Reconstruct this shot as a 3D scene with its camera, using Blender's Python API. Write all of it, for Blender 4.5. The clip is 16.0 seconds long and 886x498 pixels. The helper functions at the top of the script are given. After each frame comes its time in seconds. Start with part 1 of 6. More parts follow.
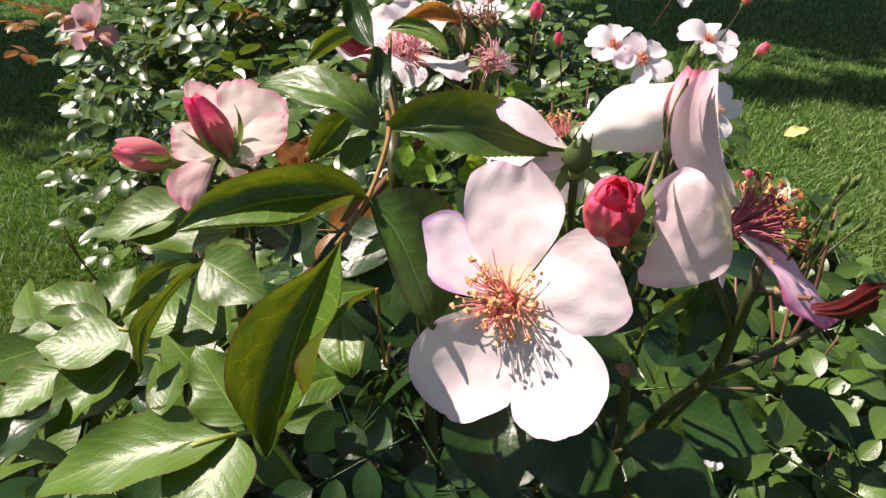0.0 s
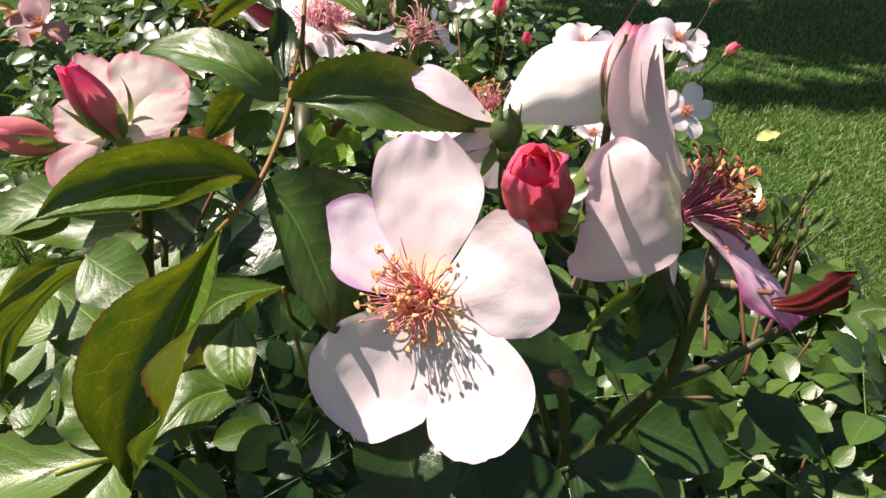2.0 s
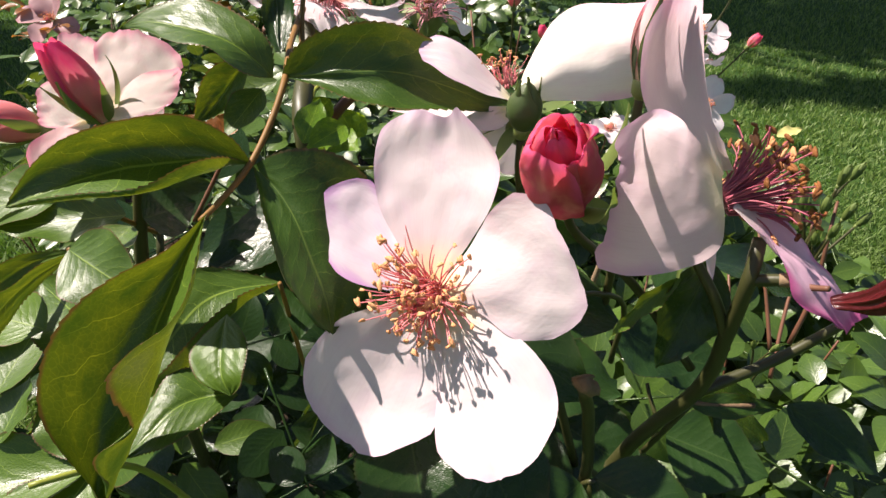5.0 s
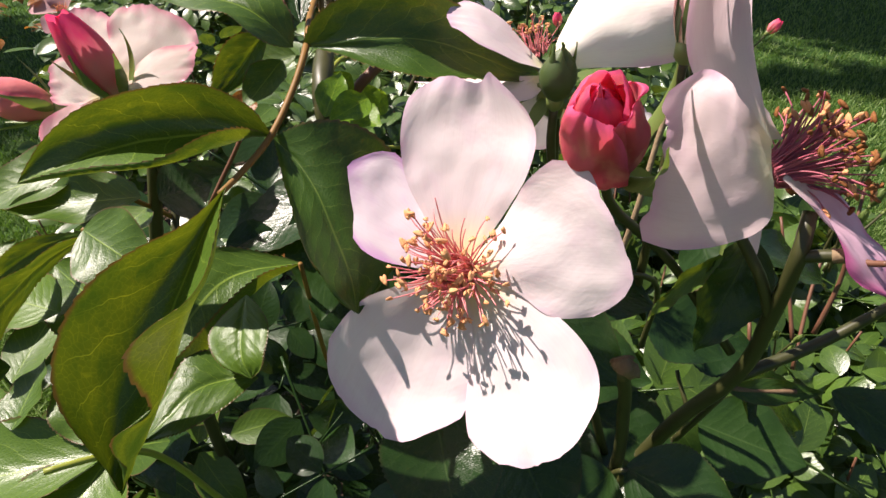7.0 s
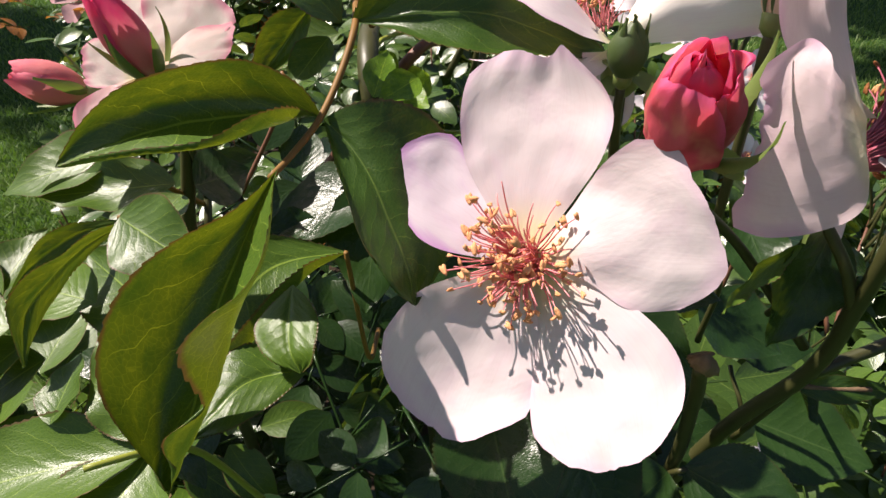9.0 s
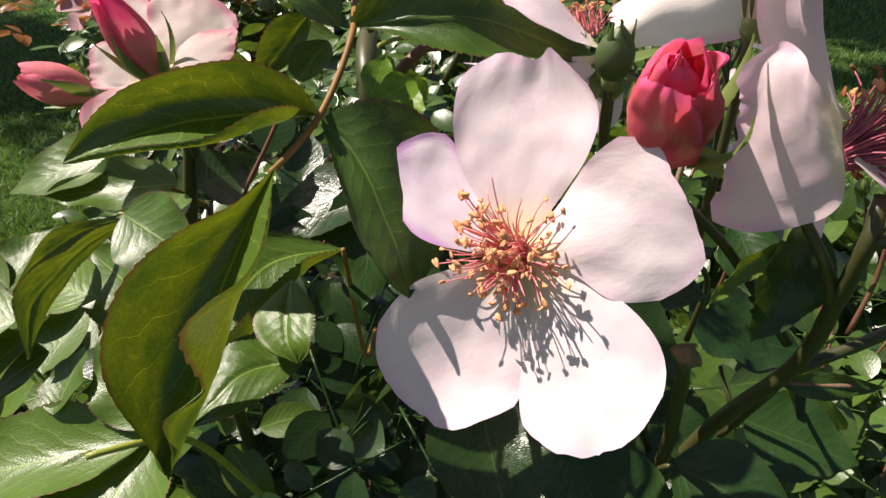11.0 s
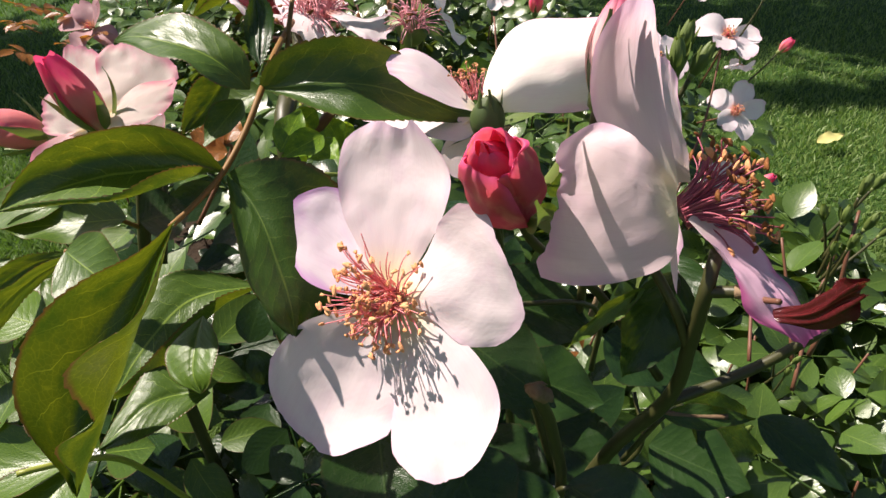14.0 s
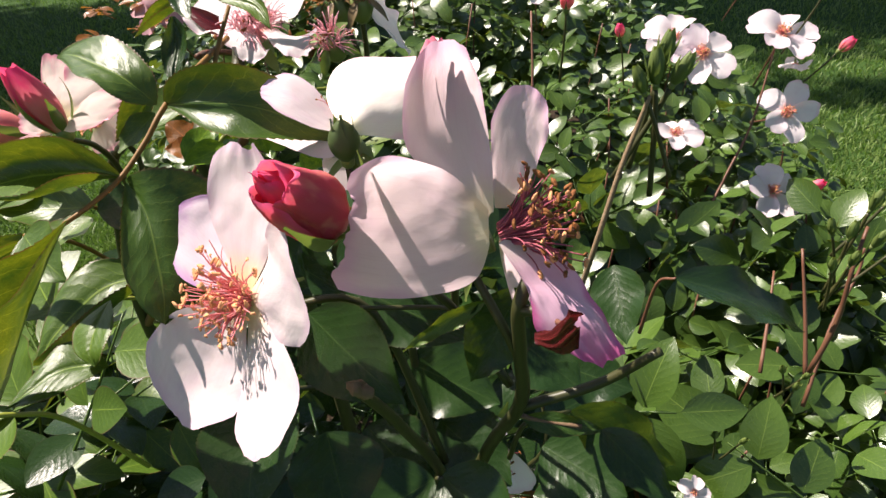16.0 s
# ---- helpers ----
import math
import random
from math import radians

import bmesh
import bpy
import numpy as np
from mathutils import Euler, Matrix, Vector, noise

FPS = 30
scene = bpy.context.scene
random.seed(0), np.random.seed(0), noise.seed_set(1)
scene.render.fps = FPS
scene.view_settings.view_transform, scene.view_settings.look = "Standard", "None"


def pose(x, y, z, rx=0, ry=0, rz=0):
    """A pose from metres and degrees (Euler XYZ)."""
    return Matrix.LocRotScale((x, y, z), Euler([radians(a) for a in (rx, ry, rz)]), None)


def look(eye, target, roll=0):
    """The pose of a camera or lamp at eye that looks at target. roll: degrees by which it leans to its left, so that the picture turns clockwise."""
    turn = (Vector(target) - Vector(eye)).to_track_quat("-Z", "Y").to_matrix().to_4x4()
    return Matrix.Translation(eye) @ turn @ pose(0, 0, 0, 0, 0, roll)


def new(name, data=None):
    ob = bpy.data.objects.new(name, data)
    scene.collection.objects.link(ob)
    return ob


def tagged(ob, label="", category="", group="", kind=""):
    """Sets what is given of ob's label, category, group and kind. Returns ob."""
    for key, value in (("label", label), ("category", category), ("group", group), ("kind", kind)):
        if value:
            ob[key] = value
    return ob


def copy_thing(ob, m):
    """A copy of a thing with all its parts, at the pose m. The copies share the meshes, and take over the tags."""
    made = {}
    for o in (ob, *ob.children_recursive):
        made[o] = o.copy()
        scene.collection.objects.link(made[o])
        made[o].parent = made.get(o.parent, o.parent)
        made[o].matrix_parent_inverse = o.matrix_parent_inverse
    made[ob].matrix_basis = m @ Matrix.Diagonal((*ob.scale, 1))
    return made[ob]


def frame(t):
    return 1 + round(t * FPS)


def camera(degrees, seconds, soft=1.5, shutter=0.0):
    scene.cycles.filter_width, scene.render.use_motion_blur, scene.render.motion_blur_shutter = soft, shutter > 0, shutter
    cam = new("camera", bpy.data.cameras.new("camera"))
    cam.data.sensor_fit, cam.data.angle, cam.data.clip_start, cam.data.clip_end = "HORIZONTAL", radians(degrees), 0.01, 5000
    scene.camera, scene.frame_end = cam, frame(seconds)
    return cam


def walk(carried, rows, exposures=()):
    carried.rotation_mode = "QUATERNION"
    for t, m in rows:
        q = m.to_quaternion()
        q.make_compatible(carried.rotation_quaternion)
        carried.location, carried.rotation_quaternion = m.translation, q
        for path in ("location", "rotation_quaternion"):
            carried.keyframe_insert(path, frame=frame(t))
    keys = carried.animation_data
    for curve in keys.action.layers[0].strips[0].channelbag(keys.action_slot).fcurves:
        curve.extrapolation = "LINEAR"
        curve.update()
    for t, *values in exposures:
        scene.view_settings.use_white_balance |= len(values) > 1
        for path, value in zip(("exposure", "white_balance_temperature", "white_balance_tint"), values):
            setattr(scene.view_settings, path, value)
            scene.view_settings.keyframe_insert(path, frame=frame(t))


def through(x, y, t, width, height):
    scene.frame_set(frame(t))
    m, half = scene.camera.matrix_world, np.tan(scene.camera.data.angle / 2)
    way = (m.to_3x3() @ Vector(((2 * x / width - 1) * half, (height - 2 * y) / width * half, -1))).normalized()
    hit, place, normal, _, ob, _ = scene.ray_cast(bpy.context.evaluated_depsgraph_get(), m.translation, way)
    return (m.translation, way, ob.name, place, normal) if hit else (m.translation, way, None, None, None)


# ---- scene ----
cam = camera(68.6, 16.0)
METRES, EYE, TILT, LEAN, TURN = 0.25, 0.95, -34.0, 0.0, 0.0
ROWS = [
    (0.0, 0.0, 0.0, 0.0, -0.0, 0.0, 0.0),
    (0.5, 0.0155, 0.029, -0.0036, -0.85, 0.05, 0.49),
    (1.0, 0.051, 0.0598, -0.0253, -1.29, -0.1, 0.64),
    (1.5, 0.0844, 0.0988, -0.0315, -1.53, 0.07, 1.18),
    (2.0, 0.0932, 0.1364, -0.0229, -1.76, 0.65, 0.29),
    (2.5, 0.0979, 0.1627, -0.0256, -1.66, 0.64, 0.63),
    (3.0, 0.0937, 0.1706, -0.0329, -1.4, 0.73, 0.25),
    (3.5, 0.0986, 0.1888, -0.036, -1.14, 0.85, 0.09),
    (6.0, 0.1009, 0.2293, -0.0358, -0.22, 0.4, 0.38),
    (6.5, 0.1149, 0.2352, -0.0456, -0.03, 0.32, 0.41),
    (7.0, 0.0795, 0.2571, -0.0504, 0.43, 0.04, 0.34),
    (7.5, 0.044, 0.2767, -0.0568, 0.84, -0.19, 0.42),
    (8.0, 0.0303, 0.2952, -0.066, 1.21, -0.45, 0.22),
    (8.5, 0.0366, 0.309, -0.0567, 1.59, -0.61, 0.29),
    (9.0, 0.0317, 0.2994, -0.0533, 1.69, -0.75, 0.26),
    (11.5, 0.0486, 0.2671, -0.0742, 1.71, 0.22, -0.13),
    (12.0, 0.0582, 0.2524, -0.0677, 1.61, 0.22, -0.1),
    (12.5, 0.0582, 0.2542, -0.0673, 1.43, 0.36, 0.01),
    (13.0, 0.0604, 0.2585, -0.0709, 1.37, 0.44, 0.06),
    (13.5, 0.097, 0.2438, -0.0539, 1.34, 0.43, -0.02),
    (14.0, 0.1856, 0.2023, -0.0271, 2.62, 0.91, -0.58),
    (14.5, 0.2948, 0.1946, -0.0106, 4.26, 0.89, -1.16),
    (15.0, 0.3902, 0.2188, 0.0247, 6.28, 0.35, -1.92),
    (15.5, 0.4505, 0.2143, 0.0351, 8.06, -0.21, -2.19),
    (16.0, 0.4756, 0.1498, 0.017, 9.3, -0.73, -3.72),
]
walk(cam, [(t, pose(0, 0, EYE, TILT, LEAN, TURN) @ pose(METRES * x, METRES * y, METRES * z, 90 + pitch, roll, yaw)) for t, x, y, z, yaw, pitch, roll in ROWS],
     exposures=((0.0, 1.12, 6600, 18), (3.0, 1.11, 6600, 18), (7.0, 1.02, 6600, 18), (9.0, 0.92, 6600, 18), (13.0, 0.93, 6600, 18), (15.0, 1.08, 6600, 18), (16.0, 1.18, 6600, 18)))

# ---- sky and sun ----
SUN = Vector((-0.553, 0.205, 0.808)).normalized()
world = bpy.data.worlds.new("sky")
scene.world = world
world.use_nodes = True
wt = world.node_tree
sky = wt.nodes.new("ShaderNodeTexSky")
sky.sky_type = 'NISHITA'
sky.sun_disc = False
sky.sun_elevation = math.asin(SUN.z)
sky.sun_rotation = math.atan2(SUN.x, SUN.y)
wt.nodes["Background"].inputs["Strength"].default_value = 0.050
wt.links.new(sky.outputs[0], wt.nodes["Background"].inputs["Color"])
sun_data = bpy.data.lights.new("sun", 'SUN')
sun_data.energy = 5.0
sun_data.angle = radians(0.55)
sun_data.color = (1.0, 0.93, 0.82)
sun = new("sun", sun_data)
sun.matrix_world = look(SUN * 30, (0, 0, 0))


# ---- materials ----
class Nodes:
    """A material's node tree with short ways to add nodes."""

    def __init__(self, name):
        self.mat = bpy.data.materials.new(name)
        self.mat.use_nodes = True
        self.tree = self.mat.node_tree
        self.tree.nodes.clear()

    def add(self, kind, *links, **values):
        n = self.tree.nodes.new("ShaderNode" + kind)
        for k, v in values.items():
            setattr(n, k, v)
        for socket, value in links:
            s = n.inputs[socket]
            if isinstance(value, bpy.types.NodeSocket):
                self.tree.links.new(value, s)
            elif value is not None:
                s.default_value = value
        return n

    def m(self, op, a, b=None, c=None):
        n = self.add("Math", (0, a), (1, b), (2, c), operation=op)
        return n.outputs[0]

    def ramp(self, fac, lo, hi, a=0.0, b=1.0):
        n = self.add("MapRange", ("Value", fac), ("From Min", lo), ("From Max", hi), ("To Min", a), ("To Max", b),
                     interpolation_type='SMOOTHSTEP')
        return n.outputs[0]

    def mix(self, fac, a, b):
        n = self.add("Mix", (0, fac), (6, a), (7, b), data_type='RGBA')
        return n.outputs[2]

    def noise(self, scale, detail=3.0, vec=None, rough=0.55):
        n = self.add("TexNoise", ("Scale", scale), ("Detail", detail), ("Roughness", rough), ("Vector", vec))
        return n.outputs[0]

    def coords(self):
        return self.add("TexCoord").outputs["Object"]

    def out(self, shader):
        self.add("OutputMaterial", ("Surface", shader))
        return self.mat


def rgb(r, g, b):
    return (r, g, b, 1.0)


def thin_sheet(n, colour, through_colour, share, rough, spec, bump_height, bump=0.3, dist=0.0006):
    """A thin leaf or petal: gloss and diffuse on top, some light let through."""
    b = n.add("Bump", ("Height", bump_height), ("Strength", bump), ("Distance", dist)).outputs[0]
    p = n.add("BsdfPrincipled", ("Base Color", colour), ("Roughness", rough), ("Specular IOR Level", spec), ("Normal", b))
    t = n.add("BsdfTranslucent", ("Color", through_colour), ("Normal", b))
    return n.add("MixShader", (0, share), (1, p.outputs[0]), (2, t.outputs[0])).outputs[0]


def leaf_material(name, dark, light, through, rim=(0.07, 0.03, 0.02), rim_share=0.0, share=0.3, rough=0.29, spec=0.36, vein=0.7):
    n = Nodes(name)
    uv = n.add("UVMap").outputs[0]
    sep = n.add("SeparateXYZ", (0, uv))
    u, v = sep.outputs[0], sep.outputs[1]
    a = n.m('ABSOLUTE', n.m('MULTIPLY_ADD', v, 2.0, -1.0))
    wob = n.noise(9.0, 2.0, uv)
    q = n.m('ADD', n.m('MULTIPLY_ADD', u, 9.0, n.m('MULTIPLY', a, -2.6)), n.m('MULTIPLY', wob, 0.7))
    f = n.m('ABSOLUTE', n.m('SUBTRACT', n.m('FRACT', q), 0.5))
    lateral = n.m('MULTIPLY', n.ramp(f, 0.478, 0.497), n.ramp(a, 1.0, 0.75))
    mid = n.ramp(a, 0.024, 0.008)
    stretched = n.add("Mapping", ("Vector", uv), ("Scale", (2.0, 1.0, 1.0))).outputs[0]
    net = n.add("TexVoronoi", ("Vector", stretched), ("Scale", 34.0), feature='DISTANCE_TO_EDGE').outputs[0]
    fine = n.m('MULTIPLY', n.ramp(net, 0.060, 0.0), 0.40)
    veins = n.m('MAXIMUM', n.m('MAXIMUM', n.m('MULTIPLY', lateral, 0.9), mid), fine)
    rnd = n.add("ObjectInfo").outputs["Random"]
    isl = n.add("NewGeometry").outputs["Random Per Island"]
    tone = n.m('FRACT', n.m('ADD', rnd, isl))
    blot = n.noise(4.0, 4.0, uv, 0.65)
    base = n.mix(n.m('MULTIPLY_ADD', tone, 0.6, n.m('MULTIPLY', blot, 0.5)), rgb(*dark), rgb(*light))
    speck = n.ramp(n.noise(38.0, 2.0, uv), 0.70, 0.78)
    base = n.mix(n.m('MULTIPLY', speck, 0.35), base, rgb(0.09, 0.07, 0.03))
    col = n.mix(n.m('MULTIPLY', veins, vein), base, rgb(light[0] * 1.8, light[1] * 1.5, light[2] * 1.5))
    ribs = n.m('MAXIMUM', n.m('MULTIPLY', lateral, 0.9), mid)
    col = n.mix(n.m('MULTIPLY', ribs, vein * 0.5), col, rgb(light[0] * 2.6 + 0.02, light[1] * 2.0 + 0.02, light[2] * 3.0 + 0.01))
    edge = n.ramp(n.m('MULTIPLY_ADD', wob, 0.08, a), 0.992, 1.032)
    col = n.mix(n.m('MULTIPLY', edge, rim_share), col, rgb(*rim))
    thr = n.mix(n.m('MULTIPLY', veins, 0.9), rgb(*through), rgb(through[0] * 2.8, through[1] * 2.2, through[2] * 2.5))
    thr = n.mix(n.ramp(blot, 0.38, 0.66, 0.05, 0.95), thr, rgb(through[0] * 0.30, through[1] * 0.45, through[2] * 0.9))
    thr = n.mix(n.m('MULTIPLY', edge, rim_share), thr, rgb(0.13, 0.045, 0.015))
    quilt = n.m('MAXIMUM', n.m('MULTIPLY', n.ramp(f, 0.12, 0.5), n.ramp(a, 1.0, 0.6)), n.ramp(a, 0.08, 0.0))
    blister = n.m('MULTIPLY', n.ramp(net, 0.0, 0.35), 0.30)
    swell = n.m('ADD', n.m('MULTIPLY', n.noise(4.0, 2.0, uv), 3.0), n.m('MULTIPLY', n.noise(13.0, 2.0, uv), 0.7))
    height = n.m('ADD', n.m('MULTIPLY', quilt, -0.55), n.m('ADD', swell, n.m('SUBTRACT', blister, n.m('MULTIPLY', ribs, 0.25))))
    r = n.m('MULTIPLY_ADD', blot, 0.20, rough - 0.08)
    return n.out(thin_sheet(n, col, thr, share, r, spec, height, 0.17, 0.0008))


def petal_material(name, body, edge_colour, base_colour, edge_share=0.8, share=0.36, edge_lo=0.72, mottle=None):
    n = Nodes(name)
    uv = n.add("UVMap").outputs[0]
    sep = n.add("SeparateXYZ", (0, uv))
    u, v = sep.outputs[0], sep.outputs[1]
    a = n.m('ABSOLUTE', n.m('MULTIPLY_ADD', v, 2.0, -1.0))
    long = n.add("Mapping", ("Vector", uv), ("Scale", (1.2, 24.0, 1.0))).outputs[0]
    streak = n.noise(2.5, 4.0, long)
    cloud = n.noise(3.0, 3.0, uv)
    rnd = n.add("ObjectInfo").outputs["Random"]
    reach = n.m('MAXIMUM', n.m('MULTIPLY', a, n.ramp(u, 0.15, 0.7)), u)
    reach = n.m('ADD', reach, n.m('MULTIPLY_ADD', cloud, 0.24, -0.12))
    e = n.m('MULTIPLY', n.ramp(reach, edge_lo, 1.04), n.m('MULTIPLY_ADD', rnd, 0.4, edge_share - 0.2))
    faint = n.m('MULTIPLY', n.ramp(cloud, 0.45, 0.7), 0.16)
    col = n.mix(n.m('ADD', e, faint), rgb(*body), rgb(*edge_colour))
    col = n.mix(n.ramp(u, 0.26, 0.04), col, rgb(*base_colour))
    col = n.mix(n.m('MULTIPLY', n.ramp(streak, 0.45, 0.75), 0.16), col, rgb(body[0] * 0.78, body[1] * 0.66, body[2] * 0.66))
    if mottle:
        patch = n.m('MULTIPLY', n.ramp(n.noise(2.6, 3.0, uv), 0.46, 0.66), n.ramp(reach, 0.95, 0.6))
        col = n.mix(n.m('MULTIPLY', patch, 0.75), col, rgb(*mottle))
    height = n.m('ADD', n.m('MULTIPLY', streak, 0.22), n.m('MULTIPLY', n.noise(4.0, 3.0, uv), 3.0))
    return n.out(thin_sheet(n, col, col, share, 0.55, 0.25, height, 0.26, 0.00045))


def plain_material(name, a, b, scale=60.0, rough=0.55, spec=0.4, bump=0.3, dist=0.0008, stretch=(1, 1, 1), through=None, share=0.2):
    n = Nodes(name)
    vec = n.add("Mapping", ("Vector", n.coords()), ("Scale", stretch)).outputs[0]
    fine = n.noise(scale, 4.0, vec)
    wide = n.noise(scale * 0.17, 2.0, vec)
    rnd = n.add("ObjectInfo").outputs["Random"]
    f = n.m('ADD', n.m('MULTIPLY', fine, 0.6), n.m('MULTIPLY_ADD', wide, 0.5, n.m('MULTIPLY_ADD', rnd, 0.3, -0.2)))
    col = n.mix(f, rgb(*a), rgb(*b))
    if through:
        return n.out(thin_sheet(n, col, rgb(*through), share, rough, spec, fine, bump, dist))
    bn = n.add("Bump", ("Height", fine), ("Strength", bump), ("Distance", dist)).outputs[0]
    p = n.add("BsdfPrincipled", ("Base Color", col), ("Roughness", rough), ("Specular IOR Level", spec), ("Normal", bn))
    return n.out(p.outputs[0])


LEAF = leaf_material("rose_leaf", (0.028, 0.068, 0.009), (0.085, 0.160, 0.016), (0.15, 0.185, 0.007), rim=(0.15, 0.07, 0.04), rim_share=0.8, share=0.28, rough=0.36, spec=0.46, vein=0.95)
# leaf green darkened half way, for shade missing on two of the large leaf's leaflets
LEAF_MID = leaf_material("half_darkened_rose_leaf", (0.014, 0.042, 0.008), (0.046, 0.098, 0.013), (0.16, 0.20, 0.010), rim=(0.15, 0.07, 0.04), rim_share=0.6, share=0.26, rough=0.33, spec=0.42, vein=0.85)
# rose leaf green darkened in itself, mostly for leaves that lie in shade
LEAF_DARKENED = leaf_material("shade_darkened_rose_leaf", (0.008, 0.025, 0.007), (0.022, 0.054, 0.011), (0.09, 0.14, 0.010), rim_share=0.25, share=0.22, rough=0.25, spec=0.38, vein=0.4)
LEAF_FAR = leaf_material("small_rose_leaf", (0.009, 0.032, 0.007), (0.080, 0.148, 0.023), (0.16, 0.22, 0.015), share=0.24, rough=0.28, spec=0.6, vein=0.6)
LEAF_YOUNG = leaf_material("young_bronze_leaf", (0.13, 0.052, 0.013), (0.27, 0.110, 0.024), (0.48, 0.19, 0.02), share=0.38)
LEAF_RED = leaf_material("young_red_leaf", (0.045, 0.006, 0.007), (0.11, 0.012, 0.013), (0.18, 0.015, 0.015), share=0.22, rough=0.20, spec=0.5)
LEAF_LIME = leaf_material("lime_leaf", (0.07, 0.16, 0.012), (0.14, 0.25, 0.02), (0.35, 0.5, 0.02), share=0.4)
PETAL_CREAM = petal_material("cream_petal", (0.86, 0.735, 0.74), (0.76, 0.42, 0.64), (0.86, 0.80, 0.45), 0.55, 0.34, 0.84)
PETAL_LILAC = petal_material("lilac_petal", (0.72, 0.61, 0.67), (0.58, 0.28, 0.58), (0.85, 0.78, 0.45), 0.9, 0.34, 0.74)
PETAL_BLUSH = petal_material("blush_petal", (0.95, 0.755, 0.785), (0.84, 0.48, 0.70), (0.90, 0.80, 0.62), 0.7, 0.72, 0.78)
PETAL_PINK = petal_material("pink_edged_petal", (0.94, 0.80, 0.75), (0.90, 0.28, 0.44), (0.90, 0.80, 0.5), 0.95, 0.66, 0.76)
PETAL_ROSE = petal_material("deep_pink_petal", (0.86, 0.30, 0.31), (0.84, 0.07, 0.22), (0.88, 0.55, 0.46), 0.95, 0.42, 0.42)
PETAL_PURPLE = petal_material("purple_petal", (0.82, 0.52, 0.66), (0.66, 0.14, 0.36), (0.84, 0.70, 0.68), 0.9, 0.38, 0.58)
PETAL_WHITE = petal_material("white_petal", (0.93, 0.85, 0.87), (0.82, 0.54, 0.66), (0.86, 0.42, 0.36), 0.6, 0.50, 0.8)
PETAL_DUSTY = petal_material("dusty_pink_petal", (0.50, 0.30, 0.31), (0.46, 0.21, 0.25), (0.5, 0.3, 0.2), 0.8, 0.36, 0.6)
PETAL_TIPPED = petal_material("pink_tipped_petal", (0.94, 0.86, 0.78), (0.88, 0.52, 0.66), (0.90, 0.84, 0.55), 0.9, 0.80, 0.76)
PETAL_PALE = petal_material("pale_rose_petal", (0.88, 0.55, 0.54), (0.85, 0.20, 0.33), (0.86, 0.72, 0.5), 0.9, 0.38, 0.70)
PETAL_CORAL = petal_material("coral_petal", (0.68, 0.095, 0.13), (0.90, 0.14, 0.32), (0.92, 0.74, 0.62), 0.95, 0.40, 0.72, (0.84, 0.34, 0.25))
FILAMENT = plain_material("pink_filament", (0.78, 0.18, 0.22), (0.90, 0.45, 0.42), 300.0, 0.5, through=(0.8, 0.15, 0.18), share=0.25)
FILAMENT_DARK = plain_material("dark_red_filament", (0.34, 0.05, 0.10), (0.55, 0.17, 0.20), 300.0, 0.5, through=(0.5, 0.05, 0.1), share=0.2)
FILAMENT_DRY = plain_material("dry_pink_filament", (0.66, 0.24, 0.29), (0.84, 0.48, 0.50), 300.0, 0.6)
FILAMENT_BROWN = plain_material("withered_brown_filament", (0.15, 0.06, 0.035), (0.36, 0.18, 0.10), 300.0, 0.7)
ANTHER = plain_material("orange_anther", (0.55, 0.22, 0.085), (0.79, 0.42, 0.21), 900.0, 0.7, 0.2, 0.6)
ANTHER_BROWN = plain_material("brown_anther", (0.10, 0.03, 0.012), (0.34, 0.14, 0.04), 900.0, 0.7, 0.2, 0.6)
PISTIL = plain_material("red_pistil", (0.40, 0.03, 0.03), (0.62, 0.22, 0.12), 700.0, 0.6)
CANE = plain_material("green_cane", (0.026, 0.032, 0.009), (0.062, 0.058, 0.018), 120.0, 0.45, 0.4, 0.3, 0.0006, (1, 1, 0.3))
CANE_BROWN = plain_material("brown_cane", (0.085, 0.034, 0.020), (0.19, 0.085, 0.045), 120.0, 0.5, 0.4, 0.3, 0.0006, (1, 1, 0.3))
RACHIS = plain_material("orange_green_leaf_stalk", (0.12, 0.080, 0.018), (0.26, 0.125, 0.032), 90.0, 0.55, 0.25)
STALK_YELLOW = plain_material("yellow_green_leaf_stalk", (0.14, 0.20, 0.025), (0.30, 0.30, 0.04), 90.0, 0.45)
SEPAL = plain_material("green_sepal", (0.07, 0.12, 0.025), (0.18, 0.23, 0.06), 150.0, 0.5, through=(0.25, 0.35, 0.05), share=0.2)
SEPAL_DARK = plain_material("dark_green_sepal", (0.030, 0.060, 0.016), (0.085, 0.120, 0.035), 150.0, 0.45, through=(0.15, 0.22, 0.03), share=0.15)
SEPAL_RED = plain_material("red_green_sepal", (0.10, 0.05, 0.02), (0.20, 0.15, 0.05), 150.0, 0.5)
HIP = plain_material("green_hip", (0.08, 0.13, 0.03), (0.20, 0.23, 0.07), 200.0, 0.45)
CUT = plain_material("dry_cut_wood", (0.10, 0.055, 0.03), (0.30, 0.22, 0.13), 400.0, 0.8, 0.2, 0.8)
SOIL = plain_material("dark_soil", (0.02, 0.014, 0.009), (0.06, 0.042, 0.028), 40.0, 0.95, 0.1, 1.0, 0.02)
BARK = plain_material("tree_bark", (0.05, 0.035, 0.022), (0.15, 0.11, 0.075), 20.0, 0.9, 0.1, 1.0, 0.02, (1, 1, 0.2))
GRASS = plain_material("grass_blade", (0.068, 0.136, 0.030), (0.205, 0.285, 0.076), 6.0, 0.5, 0.35, 0.0, 0.001, through=(0.12, 0.24, 0.02), share=0.3)
TREE_LEAF = plain_material("tree_leaf", (0.03, 0.07, 0.015), (0.07, 0.13, 0.03), 5.0, 0.5, through=(0.1, 0.2, 0.02), share=0.3)
